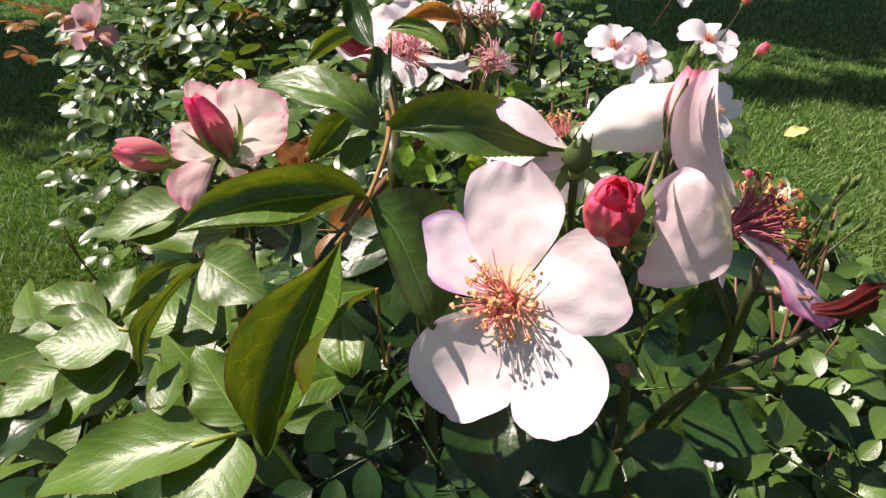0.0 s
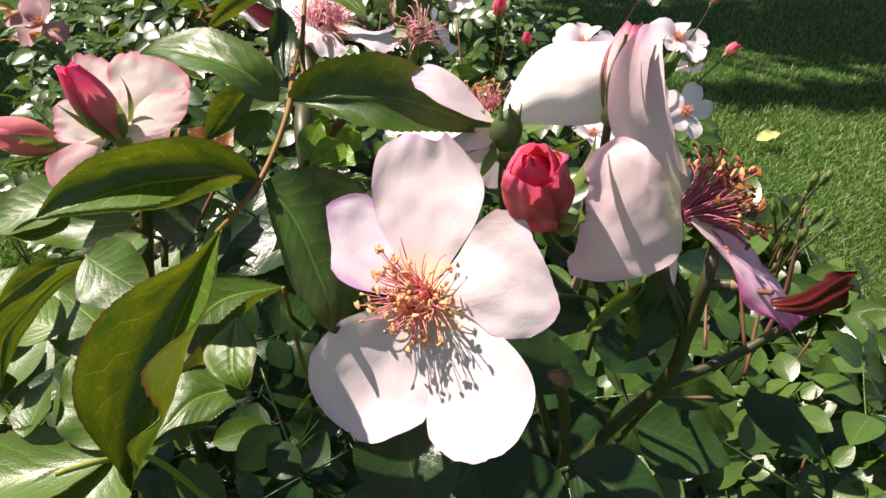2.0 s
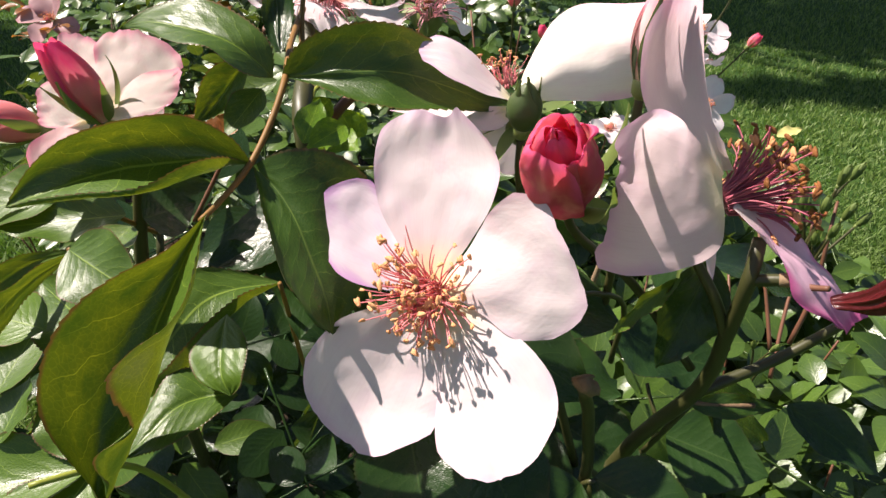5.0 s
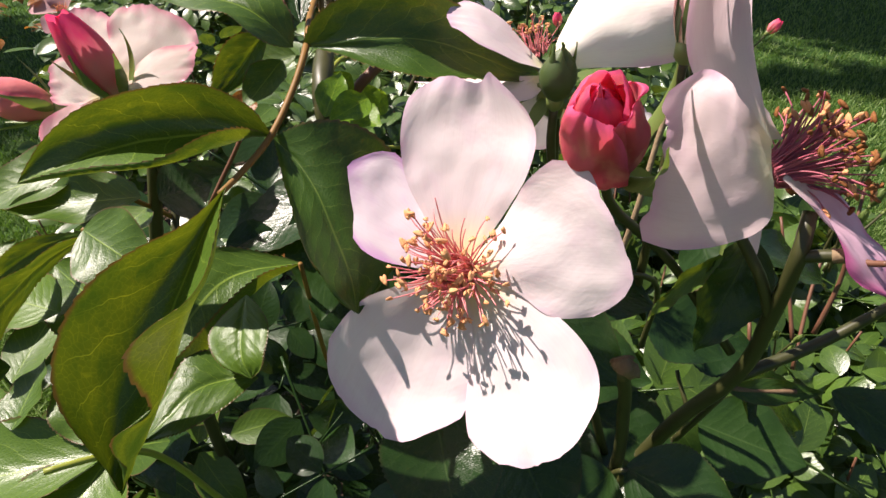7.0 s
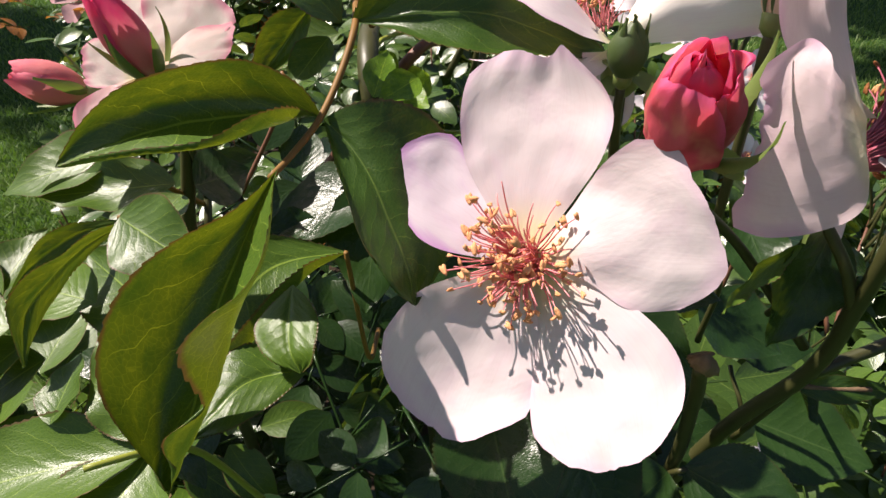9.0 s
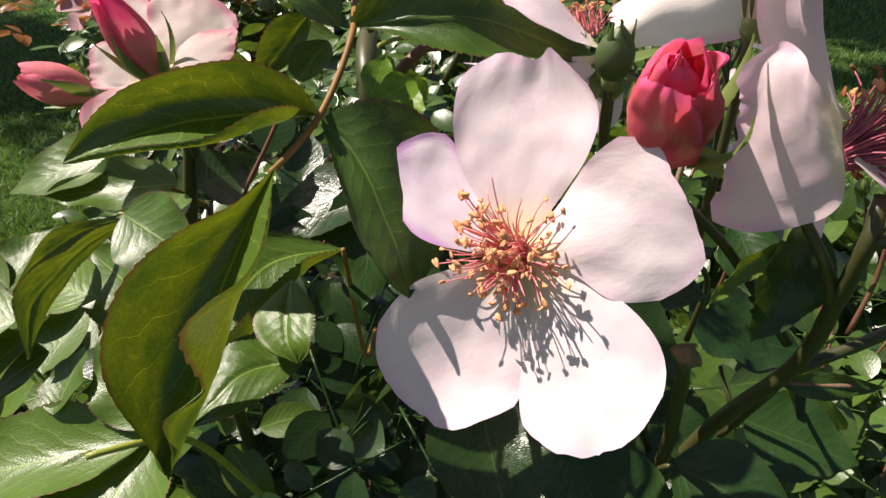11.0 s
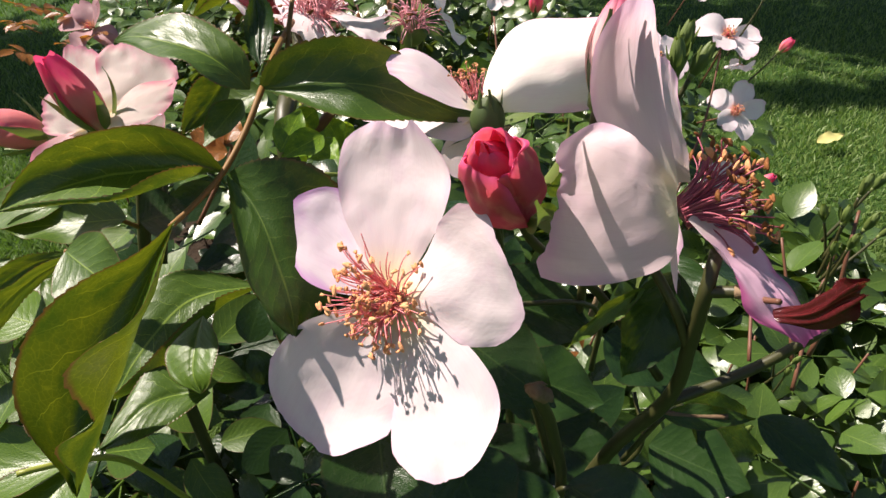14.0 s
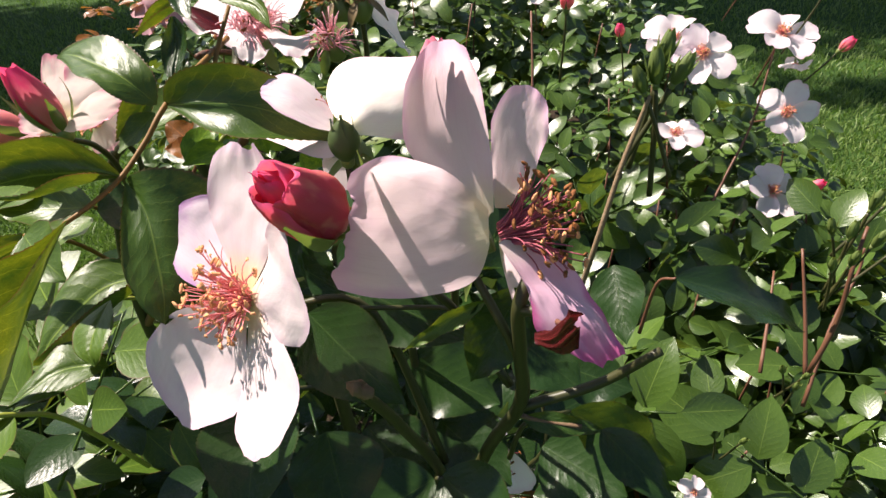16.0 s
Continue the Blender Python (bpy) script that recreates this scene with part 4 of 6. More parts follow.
leaf = compound_leaf(bush, [(-0.105, 0.290, 0.72), (-0.107, 0.262, 0.762), (-0.1046, 0.2334, 0.7863)], 0.0012, 0.0009, "dark compound leaf with a folded yellow-green leaflet", RACHIS)
loft_leaflet(leaf, ([(-0.1106, 0.2502, 0.7747), (-0.1168, 0.2333, 0.7803), (-0.1199, 0.2203, 0.7807), (-0.1234, 0.2100, 0.7816), (-0.1268, 0.2007, 0.7769), (-0.1254, 0.1954, 0.7688), (-0.1248, 0.1922, 0.7586)],
    [(-0.1106, 0.2501, 0.7745), (-0.1177, 0.2361, 0.7754), (-0.1213, 0.2233, 0.7745), (-0.1234, 0.2129, 0.7733), (-0.1250, 0.2035, 0.7702), (-0.1249, 0.1969, 0.7639), (-0.1248, 0.1922, 0.7586)],
    [(-0.1106, 0.2498, 0.7741), (-0.1169, 0.2381, 0.7731), (-0.1210, 0.2278, 0.7704), (-0.1230, 0.2177, 0.7680), (-0.1239, 0.2080, 0.7660), (-0.1247, 0.1992, 0.7619), (-0.1248, 0.1922, 0.7586)]), LEAF, seed=9.0)
loft_leaflet(leaf, ([(-0.1193, 0.2648, 0.7663), (-0.1318, 0.2554, 0.7708), (-0.1371, 0.2464, 0.7738), (-0.1403, 0.2377, 0.7734), (-0.1387, 0.2268, 0.7715), (-0.1408, 0.2160, 0.7662)],
    [(-0.1193, 0.2644, 0.7657), (-0.1307, 0.2537, 0.7682), (-0.1362, 0.2449, 0.7679), (-0.1392, 0.2362, 0.7675), (-0.1400, 0.2262, 0.7671), (-0.1408, 0.2160, 0.7662)],
    [(-0.1193, 0.2639, 0.7650), (-0.1284, 0.2499, 0.7660), (-0.1339, 0.2398, 0.7637), (-0.1368, 0.2311, 0.7635), (-0.1390, 0.2246, 0.7646), (-0.1408, 0.2160, 0.7662)]), LEAF, seed=10.0)
leaflet(leaf, (-0.1046, 0.2334, 0.7863), (-0.0719, 0.2131, 0.7795), (0.15, -0.75, 0.64), 0.030, left=18, right=22, bend=0.07, nu=64, rough=0.0004)
leaflet(leaf, (-0.0973, 0.2232, 0.7533), (-0.1391, 0.2593, 0.7533), (0.02, -0.70, 0.71), 0.038, left=14, right=14, nu=64, rough=0.0005)
leaflet(leaf, (-0.1126, 0.2177, 0.7631), (-0.1498, 0.2335, 0.7597), (-0.09, -0.33, 0.94), 0.026, left=14, right=14, nu=24)

leaf = compound_leaf(bush, [(-0.10, 0.30, 0.70), (-0.1368, 0.2277, 0.7511), (-0.1551, 0.2296, 0.7539)], 0.0012, 0.0009, "sunlit compound leaf with five glossy leaflets", STALK_YELLOW)
leaflet(leaf, (-0.1551, 0.2296, 0.7539), (-0.1951, 0.2262, 0.7500), (-0.03, -0.31, 0.95), 0.025, left=20, right=25, bend=0.04, nu=64)
leaflet(leaf, (-0.1566, 0.2317, 0.7535), (-0.1988, 0.2491, 0.7565), (-0.04, -0.33, 0.94), 0.028, left=20, right=25, bend=0.04, nu=64)
leaflet(leaf, (-0.1598, 0.2352, 0.7533), (-0.1524, 0.2625, 0.7632), (-0.07, -0.35, 0.93), 0.024, left=20, right=25, bend=0.04, nu=64)
leaflet(leaf, (-0.1422, 0.2182, 0.7459), (-0.1663, 0.1803, 0.7317), (-0.05, -0.27, 0.96), 0.034, left=24, right=40, bend=0.05, nu=64, rough=0.0004)
leaflet(leaf, (-0.1344, 0.2124, 0.7427), (-0.1621, 0.1955, 0.7266), (-0.35, -0.45, 0.82), 0.034, left=20, right=45, bend=0.05, nu=64, rough=0.0004)
leaflet(leaf, (-0.1411, 0.2135, 0.7569), (-0.1801, 0.2134, 0.7537), (-0.05, -0.30, 0.95), 0.030, left=14, right=14, nu=64, rough=0.0004)
leaflet(leaf, (-0.1713, 0.2102, 0.7431), (-0.1926, 0.1875, 0.7357), (-0.01, -0.25, 0.97), 0.026, left=20, right=20, nu=28)
leaflet(leaf, (-0.1659, 0.2004, 0.7374), (-0.1762, 0.1625, 0.7349), (-0.45, -0.40, 0.80), 0.026, LEAF_DARKENED, left=20, right=20, nu=28)
leaflet(leaf, (-0.1812, 0.2197, 0.7392), (-0.1845, 0.2017, 0.7394), (-0.02, -0.27, 0.96), 0.022, left=10, right=10, nu=24)

leaf = compound_leaf(bush, [(-0.11, 0.31, 0.745), (-0.1178, 0.2844, 0.7726), (-0.1309, 0.2885, 0.7786)], 0.0012, 0.0009, "dark green leaf with a glossy bent margin", RACHIS)
leaflet(leaf, (-0.1309, 0.2901, 0.7810), (-0.1796, 0.2812, 0.7677), (-0.3, -0.50, 0.80), 0.034, left=16, right=30, bend=0.06, nu=64, rough=0.0004)
leaflet(leaf, (-0.1046, 0.2764, 0.7751), (-0.1596, 0.2720, 0.7716), (-0.05, -0.41, 0.91), 0.030, left=30, right=30, ripple=0.03, nu=64, rough=0.0005)
leaflet(leaf, (-0.0977, 0.2653, 0.7763), (-0.1075, 0.2382, 0.7729), (-0.09, -0.40, 0.91), 0.024, left=20, right=25, nu=24)
leaflet(leaf, (-0.0907, 0.2629, 0.7813), (-0.0741, 0.2758, 0.7814), (-0.1, -0.7, 0.7), 0.028, LEAF_DARKENED, nu=24)
leaflet(leaf, (-0.0601, 0.2415, 0.7751), (-0.0367, 0.2409, 0.7731), (0.1, -0.7, 0.7), 0.020, LEAF_DARKENED, nu=24)

leaf = compound_leaf(bush, [(-0.10, 0.33, 0.74), (-0.0790, 0.3411, 0.7762), (-0.0812, 0.3394, 0.7825)], 0.0012, 0.0009, "young bronze leaf behind the pink flower", CANE_BROWN)
leaflet(leaf, (-0.0806, 0.3357, 0.7825), (-0.0977, 0.3426, 0.7927), (-0.2, -0.5, 0.85), 0.018, LEAF_YOUNG, left=20, right=30, nu=24)
leaflet(leaf, (-0.0796, 0.3394, 0.7825), (-0.0767, 0.3526, 0.7932), (0.1, -0.5, 0.85), 0.016, LEAF_YOUNG, left=20, right=30, nu=24)
leaflet(leaf, (-0.0769, 0.3325, 0.7813), (-0.0927, 0.3276, 0.7830), (-0.1, -0.6, 0.8), 0.015, LEAF_YOUNG, left=25, right=20, nu=24)

# leaves in the shade behind the open flower, the shade also put into their green
leaf = compound_leaf(bush, [(-0.015, 0.30, 0.70), (-0.02, 0.275, 0.76), (-0.02, 0.255, 0.79)], 0.0012, 0.0009, "dark leaf behind the open flower", CANE)
leaflet(leaf, (-0.020, 0.255, 0.790), (-0.062, 0.240, 0.772), (-0.3, -0.4, 0.85), 0.034, LEAF_DARKENED, left=15, right=15, nu=24)
leaflet(leaf, (-0.018, 0.258, 0.788), (0.020, 0.236, 0.768), (-0.1, -0.5, 0.85), 0.034, LEAF_DARKENED, left=15, right=15, nu=24)
leaflet(leaf, (-0.020, 0.268, 0.770), (-0.050, 0.268, 0.742), (-0.3, -0.4, 0.85), 0.034, LEAF_DARKENED, left=15, right=15, nu=24)
leaflet(leaf, (-0.018, 0.268, 0.768), (0.026, 0.262, 0.745), (-0.1, -0.5, 0.85), 0.034, LEAF_DARKENED, left=15, right=15, nu=24)
leaflet(leaf, (-0.020, 0.252, 0.792), (-0.024, 0.218, 0.758), (-0.2, -0.6, 0.75), 0.036, LEAF_DARKENED, left=15, right=15, nu=24)

# leaves round the pruned cane
leaf = compound_leaf(bush, [(0.105, 0.215, 0.76), (0.112, 0.206, 0.785), (0.110, 0.205, 0.797)], 0.0012, 0.0009, "dark leaf with one lifted yellow-green edge", CANE)
leaflet(leaf, (0.0990, 0.2005, 0.7965), (0.0745, 0.1835, 0.7870), (0.30, -0.86, 0.30), 0.008, LEAF, left=40, right=40, bend=-0.08, nu=40, nv=9, teeth=0.06)
leaflet(leaf, (0.1100, 0.2070, 0.7985), (0.0950, 0.1935, 0.7660), (0.10, -0.86, 0.45), 0.026, LEAF_DARKENED, left=25, right=20, bend=0.03, nu=40, nv=9)
# the low broad leaves from here take the darkened green in place of deep shade
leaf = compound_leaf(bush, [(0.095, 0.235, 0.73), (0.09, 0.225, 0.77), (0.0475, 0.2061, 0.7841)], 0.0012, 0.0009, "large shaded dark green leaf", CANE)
leaflet(leaf, (0.0345, 0.2027, 0.7829), (0.0730, 0.1836, 0.7622), (-0.10, -0.70, 0.70), 0.036, LEAF_DARKENED, left=20, right=25, bend=0.05, nu=64, nv=11)
leaflet(leaf, (0.0475, 0.2256, 0.7768), (0.0908, 0.2185, 0.7630), (0.0, -0.55, 0.83), 0.034, LEAF_DARKENED, left=15, right=15, nu=64)
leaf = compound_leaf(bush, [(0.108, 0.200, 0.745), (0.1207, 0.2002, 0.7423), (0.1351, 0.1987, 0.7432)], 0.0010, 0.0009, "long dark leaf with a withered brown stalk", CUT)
leaflet(leaf, (0.1413, 0.1921, 0.7502), (0.1654, 0.1713, 0.7404), (0.20, -0.70, 0.68), 0.018, LEAF_DARKENED, left=20, right=35, bend=0.06, hook=-0.05, nu=64, nv=11)
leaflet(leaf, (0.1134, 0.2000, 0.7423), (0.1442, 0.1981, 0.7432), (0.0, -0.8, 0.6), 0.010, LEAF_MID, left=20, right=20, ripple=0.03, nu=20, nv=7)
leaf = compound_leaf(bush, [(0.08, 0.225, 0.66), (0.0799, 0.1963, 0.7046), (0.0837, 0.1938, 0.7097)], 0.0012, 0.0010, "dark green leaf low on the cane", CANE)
leaflet(leaf, (0.0824, 0.1942, 0.7103), (0.1175, 0.1686, 0.7081), (0.05, -0.65, 0.75), 0.036, LEAF_DARKENED, left=20, right=25, nu=64, nv=11)
leaflet(leaf, (0.0786, 0.1963, 0.7046), (0.0498, 0.1740, 0.6983), (-0.1, -0.65, 0.75), 0.036, LEAF_DARKENED, left=15, right=20, nu=64)
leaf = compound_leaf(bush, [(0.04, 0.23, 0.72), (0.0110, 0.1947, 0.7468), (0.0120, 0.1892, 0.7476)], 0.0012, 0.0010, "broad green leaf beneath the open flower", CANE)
leaflet(leaf, (0.0143, 0.1911, 0.7505), (0.0237, 0.1478, 0.7310), (0.10, -0.75, 0.65), 0.042, LEAF_DARKENED, vee=10, left=15, right=20, bend=0.03, nu=64, nv=11)
leaflet(leaf, (0.0397, 0.1880, 0.7369), (0.0544, 0.1624, 0.7169), (0.55, -0.80, 0.15), 0.040, LEAF_DARKENED, left=15, right=20, nu=64)
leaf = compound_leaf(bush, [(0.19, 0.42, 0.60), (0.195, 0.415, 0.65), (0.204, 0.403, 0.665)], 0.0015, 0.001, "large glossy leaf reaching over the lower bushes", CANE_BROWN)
leaflet(leaf, (0.204, 0.403, 0.665), (0.312, 0.440, 0.597), (-0.48, -0.33, 0.82), 0.044, LEAF_DARKENED, left=20, right=25, bend=0.05, nu=64)
leaflet(leaf, (0.1555, 0.3448, 0.7133), (0.1638, 0.3054, 0.6896), (-0.39, -0.34, 0.85), 0.034, LEAF_DARKENED, left=20, right=20, nu=28)
leaflet(leaf, (0.1309, 0.2780, 0.6952), (0.1642, 0.2701, 0.6919), (0, -0.6, 0.8), 0.034, LEAF_DARKENED, left=20, right=20, nu=28)

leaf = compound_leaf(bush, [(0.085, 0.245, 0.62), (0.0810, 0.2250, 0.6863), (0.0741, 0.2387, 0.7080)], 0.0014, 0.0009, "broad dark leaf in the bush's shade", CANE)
leaflet(leaf, (0.0576, 0.2448, 0.7216), (0.1019, 0.2343, 0.7114), (0.58, -0.64, 0.50), 0.040, LEAF_DARKENED, left=15, right=20, nu=30)
leaflet(leaf, (0.0756, 0.2288, 0.7023), (0.1097, 0.2084, 0.6897), (0.58, -0.64, 0.50), 0.040, LEAF_DARKENED, left=15, right=20, nu=30)
leaflet(leaf, (0.0442, 0.2185, 0.7053), (0.0791, 0.1935, 0.6947), (0.58, -0.64, 0.50), 0.040, LEAF_DARKENED, left=15, right=20, nu=30)
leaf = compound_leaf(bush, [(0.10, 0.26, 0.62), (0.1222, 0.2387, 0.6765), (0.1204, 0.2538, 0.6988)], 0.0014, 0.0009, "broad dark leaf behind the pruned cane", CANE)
leaflet(leaf, (0.1067, 0.2669, 0.7215), (0.1382, 0.2513, 0.7078), (0.58, -0.64, 0.50), 0.038, LEAF_DARKENED, left=15, right=20, nu=30)
leaflet(leaf, (0.1218, 0.2269, 0.6951), (0.1577, 0.2077, 0.6928), (0.58, -0.64, 0.50), 0.040, LEAF_DARKENED, left=15, right=20, nu=30)

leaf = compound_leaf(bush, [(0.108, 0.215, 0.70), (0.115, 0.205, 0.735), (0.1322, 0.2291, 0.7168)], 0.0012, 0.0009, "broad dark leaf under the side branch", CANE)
leaflet(leaf, (0.1322, 0.2291, 0.7168), (0.1872, 0.2565, 0.6556), (0.58, -0.64, 0.50), 0.032, LEAF_DARKENED, left=15, right=20, nu=30)

# leaves under the spent flower at the top
leaf = compound_leaf(bush, [(-0.0208, 0.2676, 0.8371), (-0.0237, 0.2815, 0.8487), (-0.0245, 0.3043, 0.8647)], 0.0012, 0.0009, "upper leaf with small dark leaflets", RACHIS)
loft_leaflet(leaf, ([(-0.0246, 0.2489, 0.8505), (-0.0295, 0.2534, 0.8553), (-0.0308, 0.2601, 0.8635), (-0.0285, 0.2650, 0.8707)],
    [(-0.0246, 0.2489, 0.8505), (-0.0261, 0.2559, 0.8555), (-0.0269, 0.2631, 0.8625), (-0.0276, 0.2650, 0.8707)],
    [(-0.0246, 0.2489, 0.8505), (-0.0215, 0.2534, 0.8553), (-0.0209, 0.2607, 0.8644), (-0.0266, 0.2650, 0.8707)]), LEAF_DARKENED, seed=31.0, count=16)
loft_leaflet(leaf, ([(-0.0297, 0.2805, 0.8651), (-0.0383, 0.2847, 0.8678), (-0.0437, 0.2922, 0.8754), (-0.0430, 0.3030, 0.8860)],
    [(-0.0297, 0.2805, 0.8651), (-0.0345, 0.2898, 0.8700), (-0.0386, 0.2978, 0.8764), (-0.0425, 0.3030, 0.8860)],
    [(-0.0297, 0.2805, 0.8651), (-0.0302, 0.2840, 0.8704), (-0.0324, 0.2922, 0.8790), (-0.0420, 0.3030, 0.8860)]), LEAF_DARKENED, seed=32.0, count=16)
loft_leaflet(leaf, ([(-0.0357, 0.2894, 0.8694), (-0.0459, 0.2928, 0.8709), (-0.0565, 0.2921, 0.8644), (-0.0625, 0.2884, 0.8554)],
    [(-0.0357, 0.2894, 0.8694), (-0.0459, 0.2935, 0.8665), (-0.0553, 0.2942, 0.8605), (-0.0625, 0.2884, 0.8554)],
    [(-0.0357, 0.2894, 0.8694), (-0.0435, 0.2895, 0.8659), (-0.0518, 0.2882, 0.8605), (-0.0625, 0.2884, 0.8554)],
    [(-0.0357, 0.2894, 0.8694), (-0.0425, 0.2878, 0.8688), (-0.0518, 0.2856, 0.8638), (-0.0618, 0.2878, 0.8563)]), LEAF, stations=(-1, 0, 0.5, 1), seed=33.0, count=16)
loft_leaflet(leaf, ([(-0.0252, 0.2973, 0.8686), (-0.0174, 0.2984, 0.8738), (-0.0060, 0.2942, 0.8729), (0.0002, 0.2884, 0.8679), (0.0027, 0.2836, 0.8607)],
    [(-0.0252, 0.2973, 0.8686), (-0.0175, 0.2969, 0.8698), (-0.0080, 0.2939, 0.8689), (-0.0015, 0.2890, 0.8653), (0.0027, 0.2836, 0.8607)],
    [(-0.0252, 0.2973, 0.8686), (-0.0173, 0.2921, 0.8681), (-0.0089, 0.2877, 0.8669), (-0.0022, 0.2842, 0.8635), (0.0027, 0.2836, 0.8607)]), LEAF, seed=34.0, count=16)
loft_leaflet(leaf, ([(-0.0230, 0.3027, 0.8677), (-0.0127, 0.3078, 0.8752), (-0.0010, 0.3113, 0.8768), (0.0081, 0.3096, 0.8689)],
    [(-0.0230, 0.3027, 0.8677), (-0.0127, 0.3077, 0.8714), (-0.0024, 0.3109, 0.8726), (0.0081, 0.3096, 0.8689)],
    [(-0.0230, 0.3027, 0.8677), (-0.0126, 0.3029, 0.8697), (-0.0023, 0.3055, 0.8700), (0.0081, 0.3096, 0.8689)]), LEAF_YOUNG, seed=35.0, count=16)
leaf = compound_leaf(bush, [(-0.0190, 0.2700, 0.8000), (-0.0100, 0.2900, 0.7900), (0.0080, 0.3000, 0.7850)], 0.0010, 0.0008, "young lime-green leaf glowing against the sun", STALK_YELLOW)
leaflet(leaf, (-0.0149, 0.2758, 0.8254), (-0.0246, 0.2712, 0.8175), (0.45, -0.85, 0.05), 0.012, LEAF_LIME, left=20, right=20, nu=20)
leaflet(leaf, (-0.0127, 0.2835, 0.8183), (-0.0073, 0.2794, 0.8074), (0.45, -0.85, 0.05), 0.012, LEAF_LIME, left=20, right=20, nu=20)
leaflet(leaf, (-0.0040, 0.2924, 0.8112), (-0.0120, 0.2847, 0.8073), (0.45, -0.85, 0.05), 0.012, LEAF_LIME, left=20, right=20, nu=20)
leaflet(leaf, (0.0211, 0.2866, 0.8143), (0.0102, 0.2829, 0.8081), (0.45, -0.85, 0.05), 0.012, LEAF_LIME, left=20, right=20, nu=20)
leaflet(leaf, (-0.0181, 0.2580, 0.8180), (-0.0248, 0.2572, 0.8096), (0.45, -0.85, 0.05), 0.012, LEAF_LIME, left=20, right=20, nu=20)
leaflet(leaf, (0.0075, 0.2797, 0.8076), (0.0164, 0.2827, 0.8009), (0.45, -0.85, 0.05), 0.012, LEAF_LIME, left=20, right=20, nu=20)
leaf = compound_leaf(bush, [(-0.0221, 0.2665, 0.8180), (-0.0174, 0.3068, 0.8231), (0.0491, 0.3844, 0.8045)], 0.0010, 0.0009, "small lime-green young leaf", STALK_YELLOW)
leaflet(leaf, (0.0386, 0.3853, 0.8060), (0.0571, 0.3863, 0.8074), (0.0, -0.5, 0.86), 0.015, LEAF_LIME, left=20, right=20, nu=16)
leaflet(leaf, (-0.0175, 0.2329, 0.8268), (-0.0148, 0.2552, 0.8331), (0.3, -0.7, 0.6), 0.012, LEAF_LIME, left=20, right=20, nu=16)
leaflet(leaf, (-0.0050, 0.2416, 0.8293), (-0.0154, 0.2275, 0.8274), (0.0, -0.8, 0.6), 0.012, LEAF_LIME, left=20, right=20, nu=16)
leaflet(leaf, (-0.0302, 0.2414, 0.8416), (-0.0403, 0.2277, 0.8312), (-0.2, -0.7, 0.65), 0.014, left=20, right=20, nu=16)
leaflet(leaf, (-0.0144, 0.2645, 0.8147), (-0.0025, 0.2531, 0.8152), (0.1, -0.6, 0.8), 0.014, LEAF_LIME, left=20, right=20, nu=16)

NEAR_FLOWERS = "open roses on the near bush"
# the open flower
C = np.array((0.0232, 0.1816, 0.8055))
N = unit((-0.051, -0.823, 0.565))
flower = thing("rose_flower", C, "open pale cream rose with lilac edges and orange stamens", "rose flower", NEAR_FLOWERS)
loft_petal(flower, ([(0.0228, 0.1846, 0.8045), (0.0127, 0.1949, 0.8161), (0.0082, 0.2015, 0.8262), (0.0086, 0.2071, 0.8382), (0.0136, 0.2102, 0.8479)],
    [(0.0235, 0.1846, 0.8045), (0.0227, 0.1924, 0.8191), (0.0243, 0.1966, 0.8316), (0.0256, 0.1999, 0.8393), (0.0263, 0.2002, 0.8486)],
    [(0.0245, 0.1842, 0.8048), (0.0345, 0.1849, 0.8216), (0.0393, 0.1840, 0.8328), (0.0395, 0.1875, 0.8434), (0.0343, 0.1959, 0.8509)]), PETAL_CREAM, lobes=(0.03, 0.06), rough=0.0010, frill=0.0012, seed=1.0)
loft_petal(flower, ([(0.0228, 0.1847, 0.8039), (0.0126, 0.2019, 0.8157), (0.0066, 0.2108, 0.8239), (-0.0013, 0.2122, 0.8264)],
    [(0.0228, 0.1846, 0.8036), (0.0080, 0.1975, 0.8111), (-0.0023, 0.2034, 0.8168), (-0.0102, 0.2054, 0.8193)],
    [(0.0228, 0.1843, 0.8033), (0.0104, 0.1864, 0.8033), (-0.0013, 0.1890, 0.8059), (-0.0098, 0.1967, 0.8107)]), PETAL_LILAC, label="petal with a lilac edge", rough=0.0012, frill=0.0010, seed=2.0, round_off=0.26)
loft_petal(flower, ([(0.0228, 0.1833, 0.8036), (0.0038, 0.1808, 0.8007), (-0.0075, 0.1779, 0.7932), (-0.0153, 0.1732, 0.7829)],
    [(0.0234, 0.1833, 0.8036), (0.0112, 0.1769, 0.7882), (0.0027, 0.1715, 0.7759), (-0.0021, 0.1647, 0.7676)],
    [(0.0248, 0.1825, 0.8041), (0.0266, 0.1710, 0.7894), (0.0256, 0.1645, 0.7788), (0.0188, 0.1561, 0.7718)]), PETAL_CREAM, lobes=(0.0, 0.04), rough=0.0012, frill=0.0012, seed=3.0)
loft_petal(flower, ([(0.0231, 0.1832, 0.8033), (0.0257, 0.1721, 0.7885), (0.0244, 0.1624, 0.7757), (0.0269, 0.1508, 0.7690)],
    [(0.0245, 0.1834, 0.8036), (0.0344, 0.1647, 0.7931), (0.0381, 0.1528, 0.7859), (0.0394, 0.1428, 0.7780)],
    [(0.0260, 0.1837, 0.8040), (0.0444, 0.1632, 0.8067), (0.0531, 0.1502, 0.7994), (0.0501, 0.1410, 0.7893)]), PETAL_CREAM, rough=0.0010, frill=0.0010, seed=4.0)
